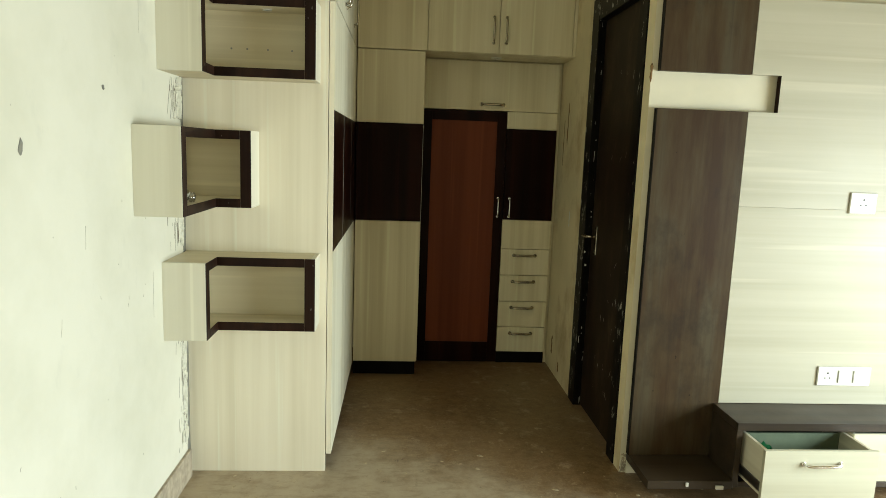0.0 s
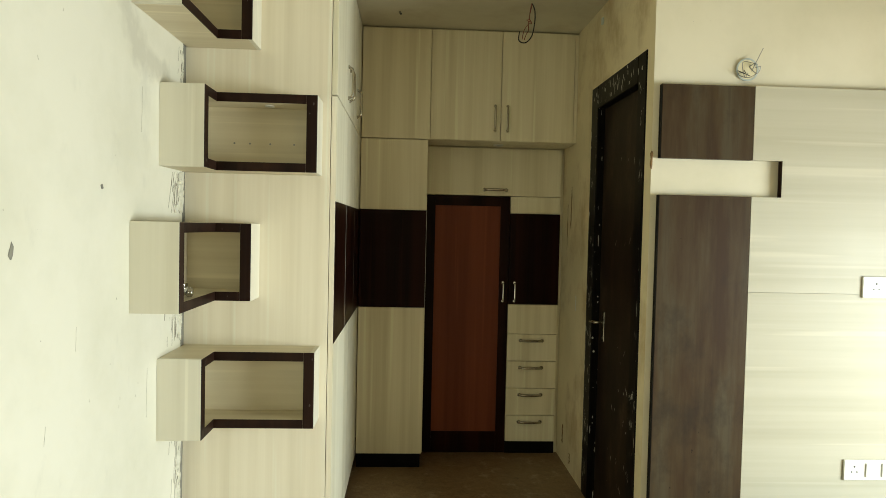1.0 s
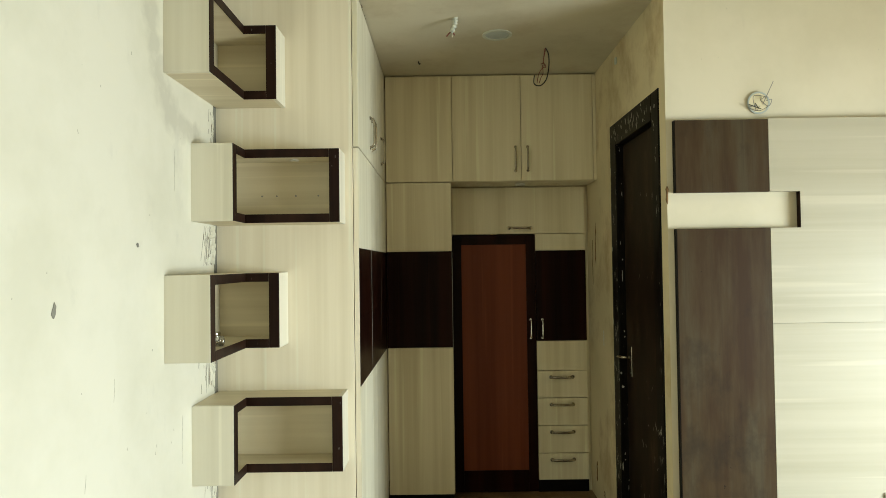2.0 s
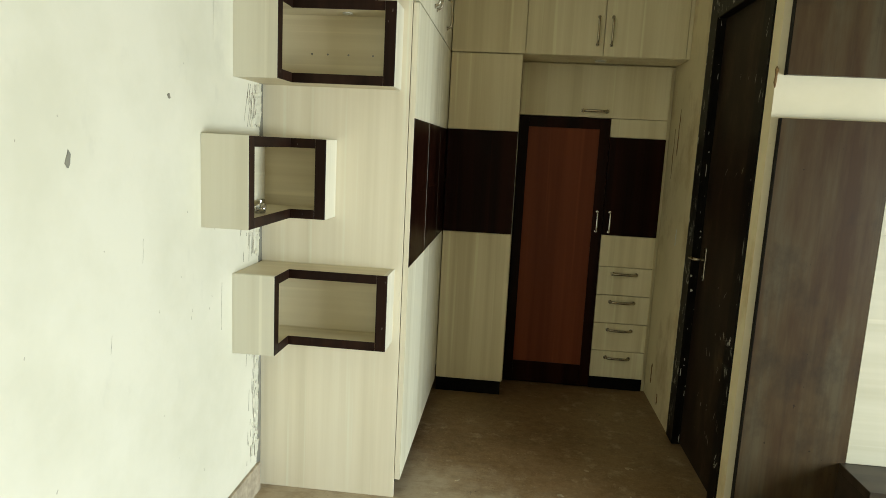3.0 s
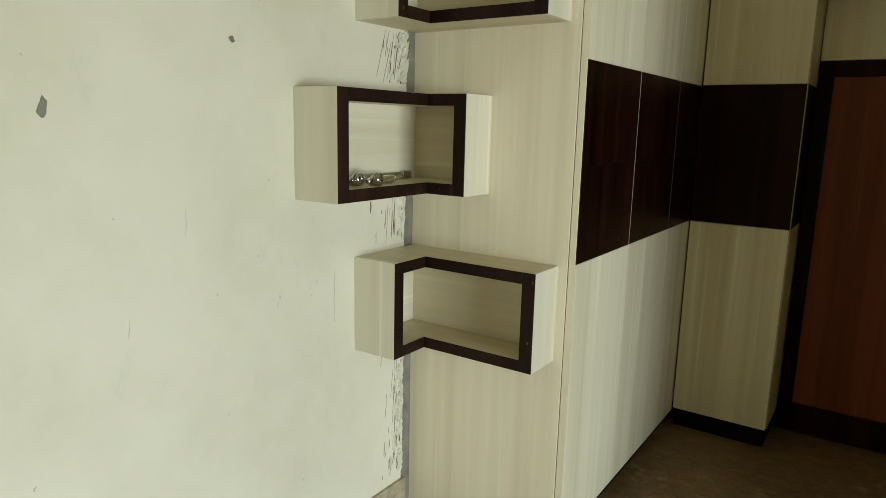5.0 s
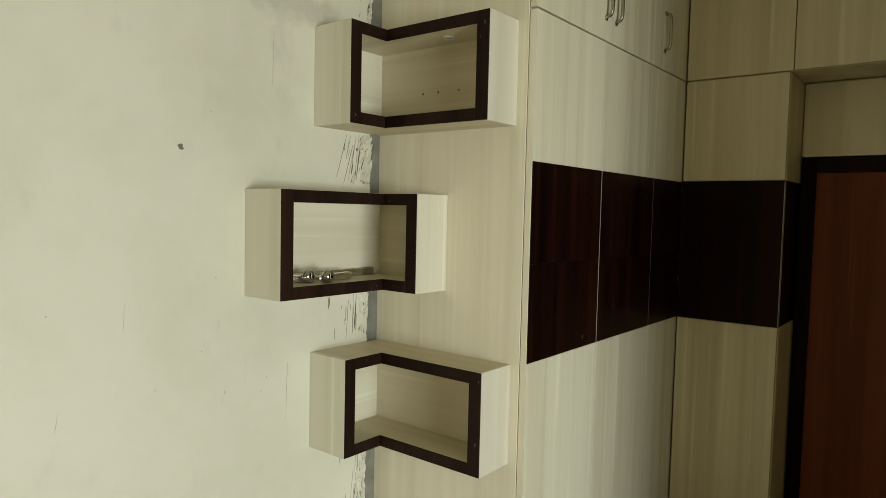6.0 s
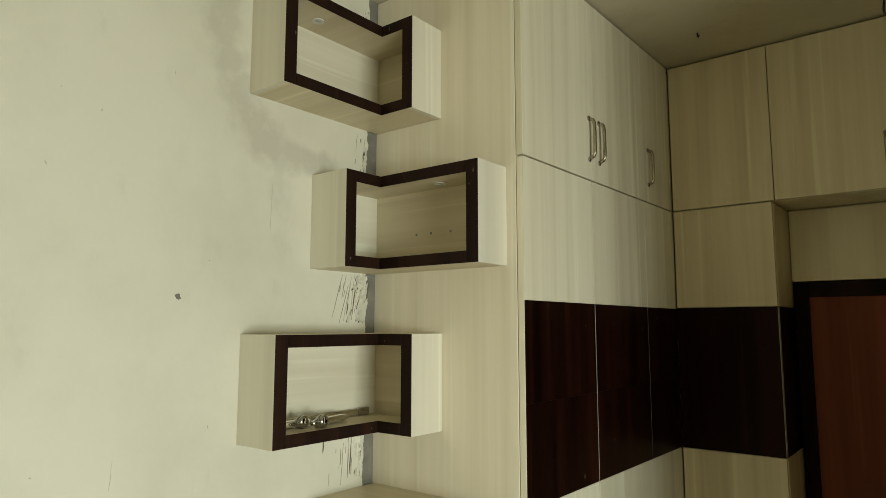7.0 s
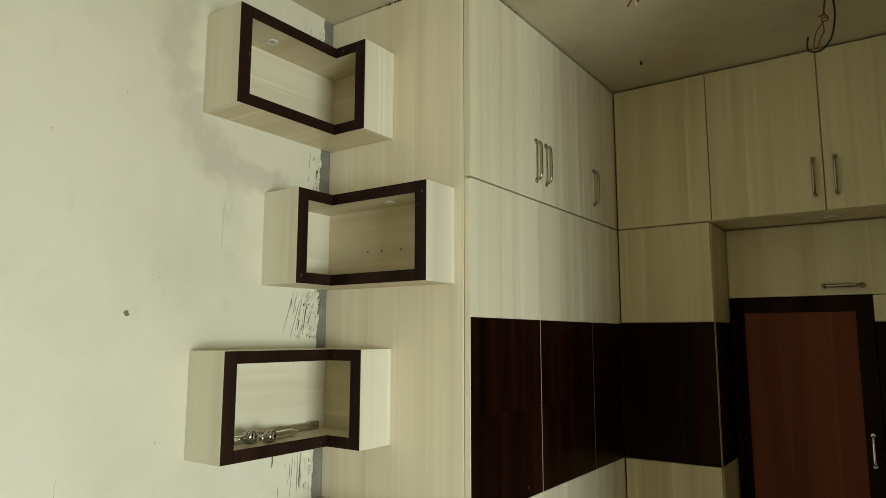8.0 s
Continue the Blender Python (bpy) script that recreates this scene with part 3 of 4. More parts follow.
part("edge_strip", bx(X1 - 0.0028, YC - 0.0005, 1.0365, X1, YC + 0.0202, 1.653, 0.0003), EDGE, column, "pale panel edge")

# loft over the alcove end
bloft = thing("loft_cupboard", 1.3, 4.65, 2.1, "cream wood-print loft cupboard with paired handles across the alcove", "cupboard")
part("carcass", bx(W + 0.0048, YC + 0.0215, 2.102, XR - 0.003, 4.95, CZ - 0.002, 0.001), CREAM, bloft)
for x0, x1, hx in ((W + 0.0048, 1.062, None), (1.066, 1.508, 1.473), (1.512, 1.974, 1.552)):
    leaf = part("door", bx(x0, YC, 2.104, x1, YC + 0.02, CZ - 0.012, 0.001), CREAM, bloft)
    if hx:
        loft_handle(hx, YC, 2.245, leaf, (0, -1, 0))
part("filler_strip", bx(1.977, YC + 0.004, 2.104, XR - 0.001, YC + 0.02, CZ - 0.012, 0.001), CREAM, bloft)
lamp = thing("downlight", 1.518, 4.56, 2.1, "small round recessed downlight under the loft, unlit", "downlight")
part("ring", disc_ring(bmesh.new(), (1.518, 4.5), 0.022, 0.034, 2.093, 2.1018), WHITE_PLASTIC, lamp)
part("lens", disc_ring(bmesh.new(), (1.518, 4.5), 0.0, 0.0215, 2.096, 2.1017), GREY_LENS, lamp)

# flap cupboard under the loft
flap = thing("flap_cupboard", 1.5, 4.8, 1.77, "shallow cream flap cupboard with a level handle", "cupboard")
part("carcass", bx(X1 + 0.003, YR + 0.021, 1.772, XE, 4.95, 2.1, 0.001), CREAM, flap)
fdoor = part("flap_door", bx(X1 + 0.004, YR, 1.772, XE, YR + 0.02, 2.092, 0.001), CREAM, flap)
part("handle", bow_handle((1.525, YR, 1.812), (1, 0, 0), (0, -1, 0), 0.15, 0.03, 0.0085), BRASSY, fdoor, "satin metal bow handle")

# tall door with the dark frame
dress = thing("tall_cabinet", 1.35, 4.8, 0, "tall cabinet door with a red-brown panel in a dark frame", "cabinet")
fx0, fx1 = X1 + 0.006, 1.629
part("carcass", bx(fx0, YR + 0.024, 0.0, fx1, 4.95, 1.768, 0.001), BLACK, dress)
leaf = part("door", bx(fx0 + 0.058, YR + 0.006, 0.15, 1.566, YR + 0.022, 1.702, 0.001), RED, dress, "red-brown wood-print panel")
for name, b in (("stile", (fx0, YR, 0.012, fx0 + 0.06, YR + 0.0225, 1.766)), ("stile", (1.565, YR, 0.012, fx1, YR + 0.0225, 1.766)),
                ("rail", (fx0 + 0.0602, YR, 1.700, 1.5648, YR + 0.0225, 1.766)), ("rail", (fx0 + 0.0602, YR, 0.012, 1.5648, YR + 0.0225, 0.153))):
    part(name, bx(*b, 0.0012), DARK, dress, "dark wenge frame")
part("handle", bow_handle((1.592, YR, 1.118), (0, 0, 1), (0, -1, 0), 0.125, 0.026, 0.006), CHROME, dress, "chrome bow handle")

# drawer unit with the dark door
unit = thing("drawer_unit", 1.8, 4.8, 0, "narrow cream unit with four drawers under a dark door", "drawer unit")
ux0 = fx1 + 0.003
part("plinth", bx(ux0, YR + 0.012, 0, XE, 4.95, 0.084, 0.001), BLACK, unit, "black plinth")
part("carcass", bx(ux0, YR + 0.021, 0.085, XE, 4.95, 1.77, 0.001), CREAM, unit)
part("top_panel", bx(ux0, YR, 1.657, XE, YR + 0.02, 1.769, 0.001), CREAM, unit)
udoor = part("door", bx(ux0, YR, 1.035, XE, YR + 0.02, 1.654, 0.001), DARK, unit, "dark wenge door")
part("handle", bow_handle((1.672, YR, 1.118), (0, 0, 1), (0, -1, 0), 0.125, 0.026, 0.006), CHROME, udoor, "chrome bow handle")
part("blank_panel", bx(ux0, YR, 0.831, XE, YR + 0.02, 1.032, 0.001), CREAM, unit)
for z0, z1 in ((0.645, 0.8275), (0.457, 0.6405), (0.269, 0.4525), (0.086, 0.2645)):
    d = part("drawer", bx(ux0, YR - 0.002, z0, XE, YR + 0.02, z1, 0.0012), CREAM, unit)
    part("handle", bow_handle((1.798, YR - 0.002, z1 - 0.042), (1, 0, 0), (0, -1, 0), 0.15, 0.028, 0.0085), BRASSY, d, "satin metal bow handle")
part("filler_strip", bx(XE + 0.003, YR + 0.03, 0, XR - 0.001, YR + 0.045, 2.1, 0.001), PAINT, unit)


# ---------------------------------------------------------------- corner shelves
SD, SY = 0.169, 2.875


def corner_shelf(y0, x1, z0, z1, label, lights):
    """An L-shaped open box that wraps the corner; its mouth is edged with dark strips."""
    s = thing("corner_shelf", 0.06, 2.97, z0, label, "shelf", "corner shelves")
    t, e, f, th, fh = 0.018, 0.003, 0.044, 0.0355, 0.037
    d, y = SD - e, SY + e
    yj = Y1 - 0.0005
    out = [(0.0005, y0 + t), (d, y0 + t), (d, y), (x1 - t, y), (x1 - t, yj), (0.0005, yj)]
    # each board's tone carries the light its facing gets
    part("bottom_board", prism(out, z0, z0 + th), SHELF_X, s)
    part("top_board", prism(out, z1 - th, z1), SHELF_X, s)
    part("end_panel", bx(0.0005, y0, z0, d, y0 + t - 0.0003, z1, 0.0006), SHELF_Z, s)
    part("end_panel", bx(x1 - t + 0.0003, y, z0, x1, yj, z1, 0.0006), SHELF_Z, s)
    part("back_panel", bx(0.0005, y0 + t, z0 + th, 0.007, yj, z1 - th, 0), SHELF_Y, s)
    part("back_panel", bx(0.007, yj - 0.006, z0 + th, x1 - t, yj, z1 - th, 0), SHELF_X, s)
    # lipping behind the dark strips
    for b in ((d - 0.014, y0 + t, z0 + th, d, y0 + f, z1 - th), (x1 - f, y, z0 + th, x1 - t, y + 0.014, z1 - th)):
        part("lipping", bx(*b, 0), SHELF_Z, s)
    g = 0.0008
    for b in ((d, y0 + g, z0 + g, SD, y0 + f, z1 - g), (d, y0 + f + g, z0 + g, SD, SY - g, z0 + fh), (d, y0 + f + g, z1 - fh, SD, SY - g, z1 - g),
              (x1 - f, SY, z0 + g, x1 - g, y, z1 - g), (SD - e, SY, z0 + g, x1 - f - g, y, z0 + fh), (SD - e, SY, z1 - fh, x1 - f - g, y, z1 - g)):
        part("edge_strip", bx(*b, 0.0008), FRAME_DARK, s, "dark brown edging strip")
    for lx, ly in lights:
        lens = part("light_ring", disc_ring(bmesh.new(), (lx, ly), 0.011, 0.02, z1 - th - 0.004, z1 - th - 0.0002, 20), WHITE_PLASTIC, s, "small round shelf light")
        part("lens", disc_ring(bmesh.new(), (lx, ly), 0.0, 0.0105, z1 - th - 0.0025, z1 - th - 0.0003, 20), GREY_LENS, lens)
    return s


corner_shelf(2.47, 0.305, 2.281, 2.598, "cream corner shelf box with dark edging, highest of the four", [(0.085, 2.66)])
corner_shelf(2.722, 0.568, 1.757, 2.07, "wide cream corner shelf box with dark edging", [(0.36, 2.955)])
corner_shelf(2.467, 0.310, 1.232, 1.547, "cream corner shelf box holding loose metal handles", [])
corner_shelf(2.716, 0.571, 0.712, 1.026, "wide cream corner shelf box with dark edging, lowest of the four", [])

wide = [o for o in scene.objects if o.name.startswith("corner_shelf") and abs(o.location.z - 1.757) < 0.01][0]
for x in (0.2, 0.265, 0.35, 0.45):
    bm = bmesh.new()
    add_tube(bm, [(x, Y1 - 0.0064, 1.885), (x, Y1 - 0.008, 1.885)], 0.0042, 8)
    part("screw", bm, METAL_DARK, wide, "dull screw head")

# spare handles left in the shelf, on their sides
def spare_handle(a, b, foot_at, reach):
    z = 1.2676
    a, b = Vector((*a, z)), Vector((*b, z))
    d = (b - a).normalized()
    o = Vector((d.y, -d.x, 0))
    if o.x < 0:
        o = -o
    h = thing("cabinet_handle", *((a + b) / 2), "loose chrome cabinet handle lying in the shelf", "handle", "spare handles")
    up = Vector((0, 0, 0.0125))
    pts = [a.lerp(b, k / 12) + up for k in range(13)]
    part("bar", add_tube(bmesh.new(), pts, [0.006, 0.0105] + [0.012] * 9 + [0.0105, 0.006], 14), CHROME, h)
    for t in foot_at:
        p = a.lerp(b, t) + Vector((0, 0, 0.0202))
        steps = ((0.0, 0.011), (0.25, 0.013), (0.36, 0.0195), (0.6, 0.02), (0.66, 0.0155), (0.72, 0.0195), (0.88, 0.018), (0.97, 0.012), (1.0, 0.005))
        part("foot", add_tube(bmesh.new(), [p + o * (0.006 + reach * q) for q, _ in steps], [r for _, r in steps], 18), FOOT_CHROME, h)


def flat_handle(x, y0, y1):
    """A long flat bar pull standing on its edge against the back of the shelf, with a darker sleeve at each end."""
    z = 1.2677
    h = thing("cabinet_handle", x, (y0 + y1) / 2, z, "long flat chrome bar handle standing on edge in the shelf", "handle", "spare handles")
    part("bar", bx(x - 0.005, y0 + 0.05, z + 0.002, x + 0.005, y1 - 0.05, z + 0.023, 0.003), CHROME, h)
    for a, b in ((y0, y0 + 0.0498), (y1 - 0.0498, y1)):
        part("sleeve", bx(x - 0.008, a, z, x + 0.008, b, z + 0.026, 0.004), FOOT_CHROME, h, "dark reflecting end sleeve")


flat_handle(0.02, 2.5, 2.98)
spare_handle((0.075, 2.52), (0.07, 2.68), (0.65,), 0.036)
spare_handle((0.112, 2.65), (0.08, 2.82), (0.1,), 0.034)


# ---------------------------------------------------------------- panelling, console
TY0, TY1 = 3.0, 3.029
panels = thing("wall_panel", 2.235, 3.015, 0.1, "tall grey-brown wood-print wall panel beside the door", "wall panel", "dark wall panels")
part("panel", bx(2.03, TY0, 0.102, 2.4405, TY1, 1.713, 0.001), TV_DARK, panels)
part("edge_strip", bx(2.0272, TY0 + 0.0004, 0.102, 2.0297, TY1, 1.713, 0), BLACK, panels, "black edging strip")
panels = thing("wall_panel", 2.235, 3.015, 1.873, "short grey-brown wood-print wall panel over the pale gap", "wall panel", "dark wall panels")
part("panel", bx(2.03, TY0, 1.873, 2.4405, TY1, 2.193, 0.001), TV_DARK, panels)
part("edge_strip", bx(2.0272, TY0 + 0.0004, 1.873, 2.0297, TY1, 2.193, 0), BLACK, panels, "black edging strip")
cream = thing("wall_panel", 3.2, 3.015, 0.366, "cream wood-print television panel with a notch and a level joint", "wall panel")
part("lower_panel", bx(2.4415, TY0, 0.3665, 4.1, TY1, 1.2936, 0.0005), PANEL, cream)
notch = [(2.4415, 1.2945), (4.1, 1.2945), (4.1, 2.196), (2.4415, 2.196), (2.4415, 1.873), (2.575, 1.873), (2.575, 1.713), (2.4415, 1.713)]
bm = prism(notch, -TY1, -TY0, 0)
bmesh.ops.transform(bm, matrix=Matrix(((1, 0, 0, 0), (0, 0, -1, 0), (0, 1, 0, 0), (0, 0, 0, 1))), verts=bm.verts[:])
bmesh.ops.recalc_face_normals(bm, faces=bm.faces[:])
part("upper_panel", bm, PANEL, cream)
part("notch_edging", bx(2.573, TY0 + 0.001, 1.7135, 2.5752, TY1, 1.8725, 0), FRAME_DARK, cream, "dark edge of the notch")

low = thing("low_shelf", 2.23, 2.9, 0.06, "low dark brown shelf board fixed beside the console", "shelf")
part("board", bx(2.03, 2.755, 0.064, 2.4165, 3.0295, 0.101, 0.0015), CONSOLE, low)
part("cable_clip", bx(2.20, 2.747, 0.078, 2.212, 2.7545, 0.096, 0.001), WHITE_PLASTIC, low, "small white clip")
part("cable_clip", bx(2.335, 2.744, 0.066, 2.37, 2.7545, 0.083, 0.002), WHITE_PLASTIC, low, "small white clip")

console = thing("tv_console", 3.2, 2.9, 0.06, "low dark brown television console with cream drawers, one pulled open", "console")
part("top_board", bx(2.418, 2.768, 0.33, 4.1, 3.0295, 0.365, 0.0015), CONSOLE, console)
part("side_board", bx(2.418, 2.77, 0.064, 2.446, 3.0295, 0.3295, 0.0015), CONSOLE, console)
part("side_board", bx(4.072, 2.77, 0.064, 4.1, 3.0295, 0.3295, 0.0015), CONSOLE, console)
part("bottom_board", bx(2.4465, 2.775, 0.064, 4.0715, 3.0295, 0.088, 0.0015), CONSOLE, console)
part("back_board", bx(2.4465, 3.018, 0.0885, 4.0715, 3.0292, 0.3295, 0), DARK, console)


def drawer(x0, x1, pull, open_label):
    y = 2.77 - pull
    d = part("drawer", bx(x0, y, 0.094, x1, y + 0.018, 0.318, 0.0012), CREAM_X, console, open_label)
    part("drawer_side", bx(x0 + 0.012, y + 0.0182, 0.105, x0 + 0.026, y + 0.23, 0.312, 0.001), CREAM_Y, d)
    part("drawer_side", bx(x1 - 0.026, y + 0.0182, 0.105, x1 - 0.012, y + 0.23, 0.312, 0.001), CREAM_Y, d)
    part("drawer_base", bx(x0 + 0.0262, y + 0.0182, 0.107, x1 - 0.0262, y + 0.23, 0.113, 0), INNER, d)
    part("drawer_back", bx(x0 + 0.0262, y + 0.216, 0.1135, x1 - 0.0262, y + 0.23, 0.3, 0.001), INNER, d)
    part("runner", bx(x0 + 0.004, y + 0.02, 0.125, x0 + 0.0115, y + 0.235, 0.165, 0.001), METAL_DARK, d, "steel drawer runner")
    part("handle", bow_handle(((x0 + x1) / 2, y, 0.262), (1, 0, 0), (0, -1, 0), 0.16, 0.026, 0.007), CHROME, d, "straight chrome bar handle")
    return d


drawer(2.452, 2.95, 0.17, "cream drawer pulled open")
drawer(2.957, 3.48, 0.0, "cream drawer, closed")
drawer(3.487, 4.06, 0.0, "cream drawer, closed")
rag = thing("cloth_scrap", 2.5, 2.67, 0.11, "small green cloth scrap in the open drawer", "cloth")
bm = bmesh.new()
bmesh.ops.create_grid(bm, x_segments=8, y_segments=10, size=0.5, matrix=Matrix.Translation((2.515, 2.655, 0.2)) @ Matrix.Diagonal((0.07, 0.06, 1, 1)))
for v in bm.verts:
    v.co.z = 0.118 + 0.21 * max(0.0, 1 - ((v.co.x - 2.488) / 0.035) ** 2) * 0.96 + 0.012 * noise.noise(v.co * 40)
for fc in bm.faces:
    fc.smooth = True
part("cloth", bm, GREEN, rag)


# ---------------------------------------------------------------- electrics
def plate(x0, z0, x1, z1, label, name, rockers, sockets):
    p = thing(name, (x0 + x1) / 2, TY0, z0, label, "switch plate")
    part("plate", bx(x0, TY0 - 0.009, z0, x1, TY0 - 0.0002, z1, 0.003), WHITE_PLASTIC, p)
    for a, b in rockers:
        part("rocker", bx(a, TY0 - 0.014, z0 + 0.016, b, TY0 - 0.0085, z1 - 0.016, 0.0025), WHITE_PLASTIC, p)
    for cx, cz in sockets:
        for dx, dz, r in ((0, 0.016, 0.0045), (-0.012, -0.008, 0.0035), (0.012, -0.008, 0.0035)):
            bm = bmesh.new()
            add_tube(bm, [(cx + dx, TY0 - 0.0088, cz + dz), (cx + dx, TY0 - 0.0094, cz + dz)], r, 10)
            part("socket_hole", bm, SOCKET_HOLE, p)
    return p


plate(2.957, 1.278, 3.083, 1.374, "square white socket plate on the television panel", "socket_plate", [], [(3.02, 1.326)])
plate(2.906, 0.46, 3.169, 0.553, "white plate with a socket and two switches over the console", "switch_plate", [(3.005, 3.07), (3.08, 3.145)], [(2.955, 0.506)])

outlet = thing("cable_outlet", 2.415, 3.02, 2.27, "open round cable outlet with loose wire ends", "cable outlet")
bm = disc_ring(bmesh.new(), (0, 0), 0.043, 0.05, 0, 0.003, 26)
bmesh.ops.transform(bm, matrix=pose(2.415, 3.0298, 2.272, 90), verts=bm.verts[:])
part("ring", bm, GREY_LENS, outlet)
bm = disc_ring(bmesh.new(), (0, 0), 0.0, 0.0425, 0, 0.0015, 26)
bmesh.ops.transform(bm, matrix=pose(2.415, 3.0299, 2.272, 90), verts=bm.verts[:])
part("box_bottom", bm, PAINT, outlet)
rnd = random.Random(21)
for k in range(5):
    a = rnd.uniform(0, 6.28)
    p0 = Vector((2.415 + 0.015 * math.cos(a), 3.029, 2.272 + 0.015 * math.sin(a)))
    pts = [p0] + [p0 + Vector((rnd.uniform(-0.04, 0.045), -0.012 * j, rnd.uniform(-0.04, 0.04))) for j in (1, 2, 3)]
    if k == 0:
        pts[-1] = p0 + Vector((0.045, -0.03, 0.075))
    part("wire", add_tube(bmesh.new(), smooth_wire(pts), 0.0015, 6), WIRE_BLACK if k == 1 else METAL_DARK, outlet)

holder = thing("cable_stub", 1.07, 3.38, CZ, "taped cable stub hanging from the ceiling with bare ends", "cable")
part("tape", add_tube(bmesh.new(), smooth_wire([(1.075, 3.36, CZ), (1.076, 3.364, CZ - 0.018), (1.07, 3.378, CZ - 0.038), (1.058, 3.40, CZ - 0.056)], 6),
                      [0.007 + 0.009 * abs(math.sin(0.9 * k + 0.4)) * (1 - 0.02 * k) for k in range(19)], 9), TAPE, holder)
for dx, dz, mat in ((-0.01, 0.02, WIRE_RED), (0.006, 0.026, CRUMB), (0.012, 0.014, WIRE_RED)):
    part("wire_end", add_tube(bmesh.new(), smooth_wire([(1.06, 3.398, CZ - 0.054), (1.056 + dx, 3.41, CZ - 0.06), (1.05 + 1.8 * dx, 3.418, CZ - 0.054 - dz)], 5), 0.0035, 6), mat, holder)

clight = thing("ceiling_light", 1.305, 3.61, CZ, "round recessed ceiling light with a grey lens, unlit", "ceiling light")
part("rim", disc_ring(bmesh.new(), (1.305, 3.61), 0.064, 0.08, CZ - 0.006, CZ - 0.0003, 36), TAPE, clight)
part("lens", disc_ring(bmesh.new(), (1.305, 3.61), 0.0, 0.0635, CZ - 0.003, CZ - 0.0004, 36), GREY_LENS, clight)

cables = thing("hanging_cables", 1.6, 3.85, CZ, "loose black and red wires hanging from the ceiling", "cable")
part("wire", add_tube(bmesh.new(), smooth_wire([(1.6, 3.84, CZ), (1.616, 3.842, CZ - 0.038), (1.618, 3.845, CZ - 0.1), (1.604, 3.843, CZ - 0.174), (1.574, 3.84, CZ - 0.213),
                                                (1.545, 3.838, CZ - 0.216), (1.529, 3.836, CZ - 0.2), (1.533, 3.836, CZ - 0.158)]), 0.0035, 6), WIRE_BLACK, cables, "black wire")
part("wire", add_tube(bmesh.new(), smooth_wire([(1.597, 3.84, CZ), (1.589, 3.838, CZ - 0.047), (1.583, 3.836, CZ - 0.089), (1.57, 3.83, CZ - 0.095), (1.589, 3.832, CZ - 0.094),
                                                (1.599, 3.836, CZ - 0.112), (1.584, 3.838, CZ - 0.114), (1.563, 3.837, CZ - 0.14), (1.554, 3.836, CZ - 0.166), (1.548, 3.836, CZ - 0.2)]), 0.0022, 6), WIRE_RED, cables, "red wire")
part("wire", add_tube(bmesh.new(), smooth_wire([(1.602, 3.84, CZ), (1.587, 3.842, CZ - 0.075), (1.598, 3.844, CZ - 0.1), (1.58, 3.83, CZ - 0.104), (1.583, 3.84, CZ - 0.146), (1.571, 3.84, CZ - 0.171),
                                                (1.56, 3.838, CZ - 0.203)]), 0.0022, 6), WIRE_RED, cables, "red wire")

# ---------------------------------------------------------------- marks on the walls and the floor
rnd = random.Random(5)
bm = bmesh.new()


def joint_grime(bm, a, b, out, count):
    """Crumbled filler along the joint between the cupboards and the ceiling."""
    a, b, o = Vector(a), Vector(b), Vector(out)
    d = (b - a).normalized()
    for k in range(count):
        p = a.lerp(b, rnd.random())
        r = rnd.uniform(0.003, 0.011)
        h = rnd.uniform(0.002, 0.007)
        tip = bm.verts.new(p + o * h - Vector((0, 0, 0.003)))
        ring = [bm.verts.new(p + d * r * c * rnd.uniform(0.6, 1.2) + Vector((0, 0, h * e * rnd.uniform(0.5, 1.2) - 0.003)) + o * 0.0006)
                for c, e in ((-1, 0), (-0.4, 0.35), (0.5, 0.35), (1, 0), (0.4, -1), (-0.5, -1))]
        for i in range(6):
            bm.faces.new((ring[i], ring[(i + 1) % 6], tip))


joint_grime(bm, (0.22, Y1, CZ), (0.6, Y1, CZ), (0, -1, 0), 60)
joint_grime(bm, (W, Y1 + 0.01, CZ), (W, 3.35, CZ), (1, 0, 0), 16)
tagged(part("joint_filler", bm, SCRATCH), "crumbled grey filler along the ceiling joint", "filler", kind="stuff")


def wall_chip(y, z, ry, rz, mat, label):
    c = thing("wall_mark", 0, y, z, label, "wall mark", "chips in the painted wall")
    bm = bmesh.new()
    k = 9
    ring = [(y + ry * math.cos(2 * math.pi * i / k) * rnd.uniform(0.45, 1.15), z + rz * math.sin(2 * math.pi * i / k) * rnd.uniform(0.45, 1.15)) for i in range(k)]
    outer = [bm.verts.new((0.0006, a, b)) for a, b in ring]
    inner = [bm.verts.new((0.0022, y + (a - y) * 0.8, z + (b - z) * 0.8)) for a, b in ring]
    for i in range(k):
        bm.faces.new((outer[i], outer[(i + 1) % k], inner[(i + 1) % k], inner[i]))
    bm.faces.new(inner)
    part("chip", bm, mat, c)


wall_chip(1.807, 1.467, 0.015, 0.023, CEMENT, "grey wedge-shaped plaster chip on the painted wall")
wall_chip(2.268, 1.65, 0.011, 0.011, CEMENT, "small round plugged hole in the painted wall")


def strip_mark(bm, y, z, length, width, lean, rise=0.0012):
    """A thin raised streak on the long painted wall."""
    rows = []
    for i in range(5):
        t = i / 4
        w = width * (0.15 if i in (0, 4) else rnd.uniform(0.5, 1.0))
        yy = y + lean * t + rnd.uniform(-0.0012, 0.0012)
        rows.append([bm.verts.new((e, yy + q * w, z + length * t)) for e, q in ((0.0005, -1), (rise, 0), (0.0005, 1))])
    for a, b in zip(rows, rows[1:]):
        for k in range(2):
            bm.faces.new((a[k], a[k + 1], b[k + 1], b[k]))


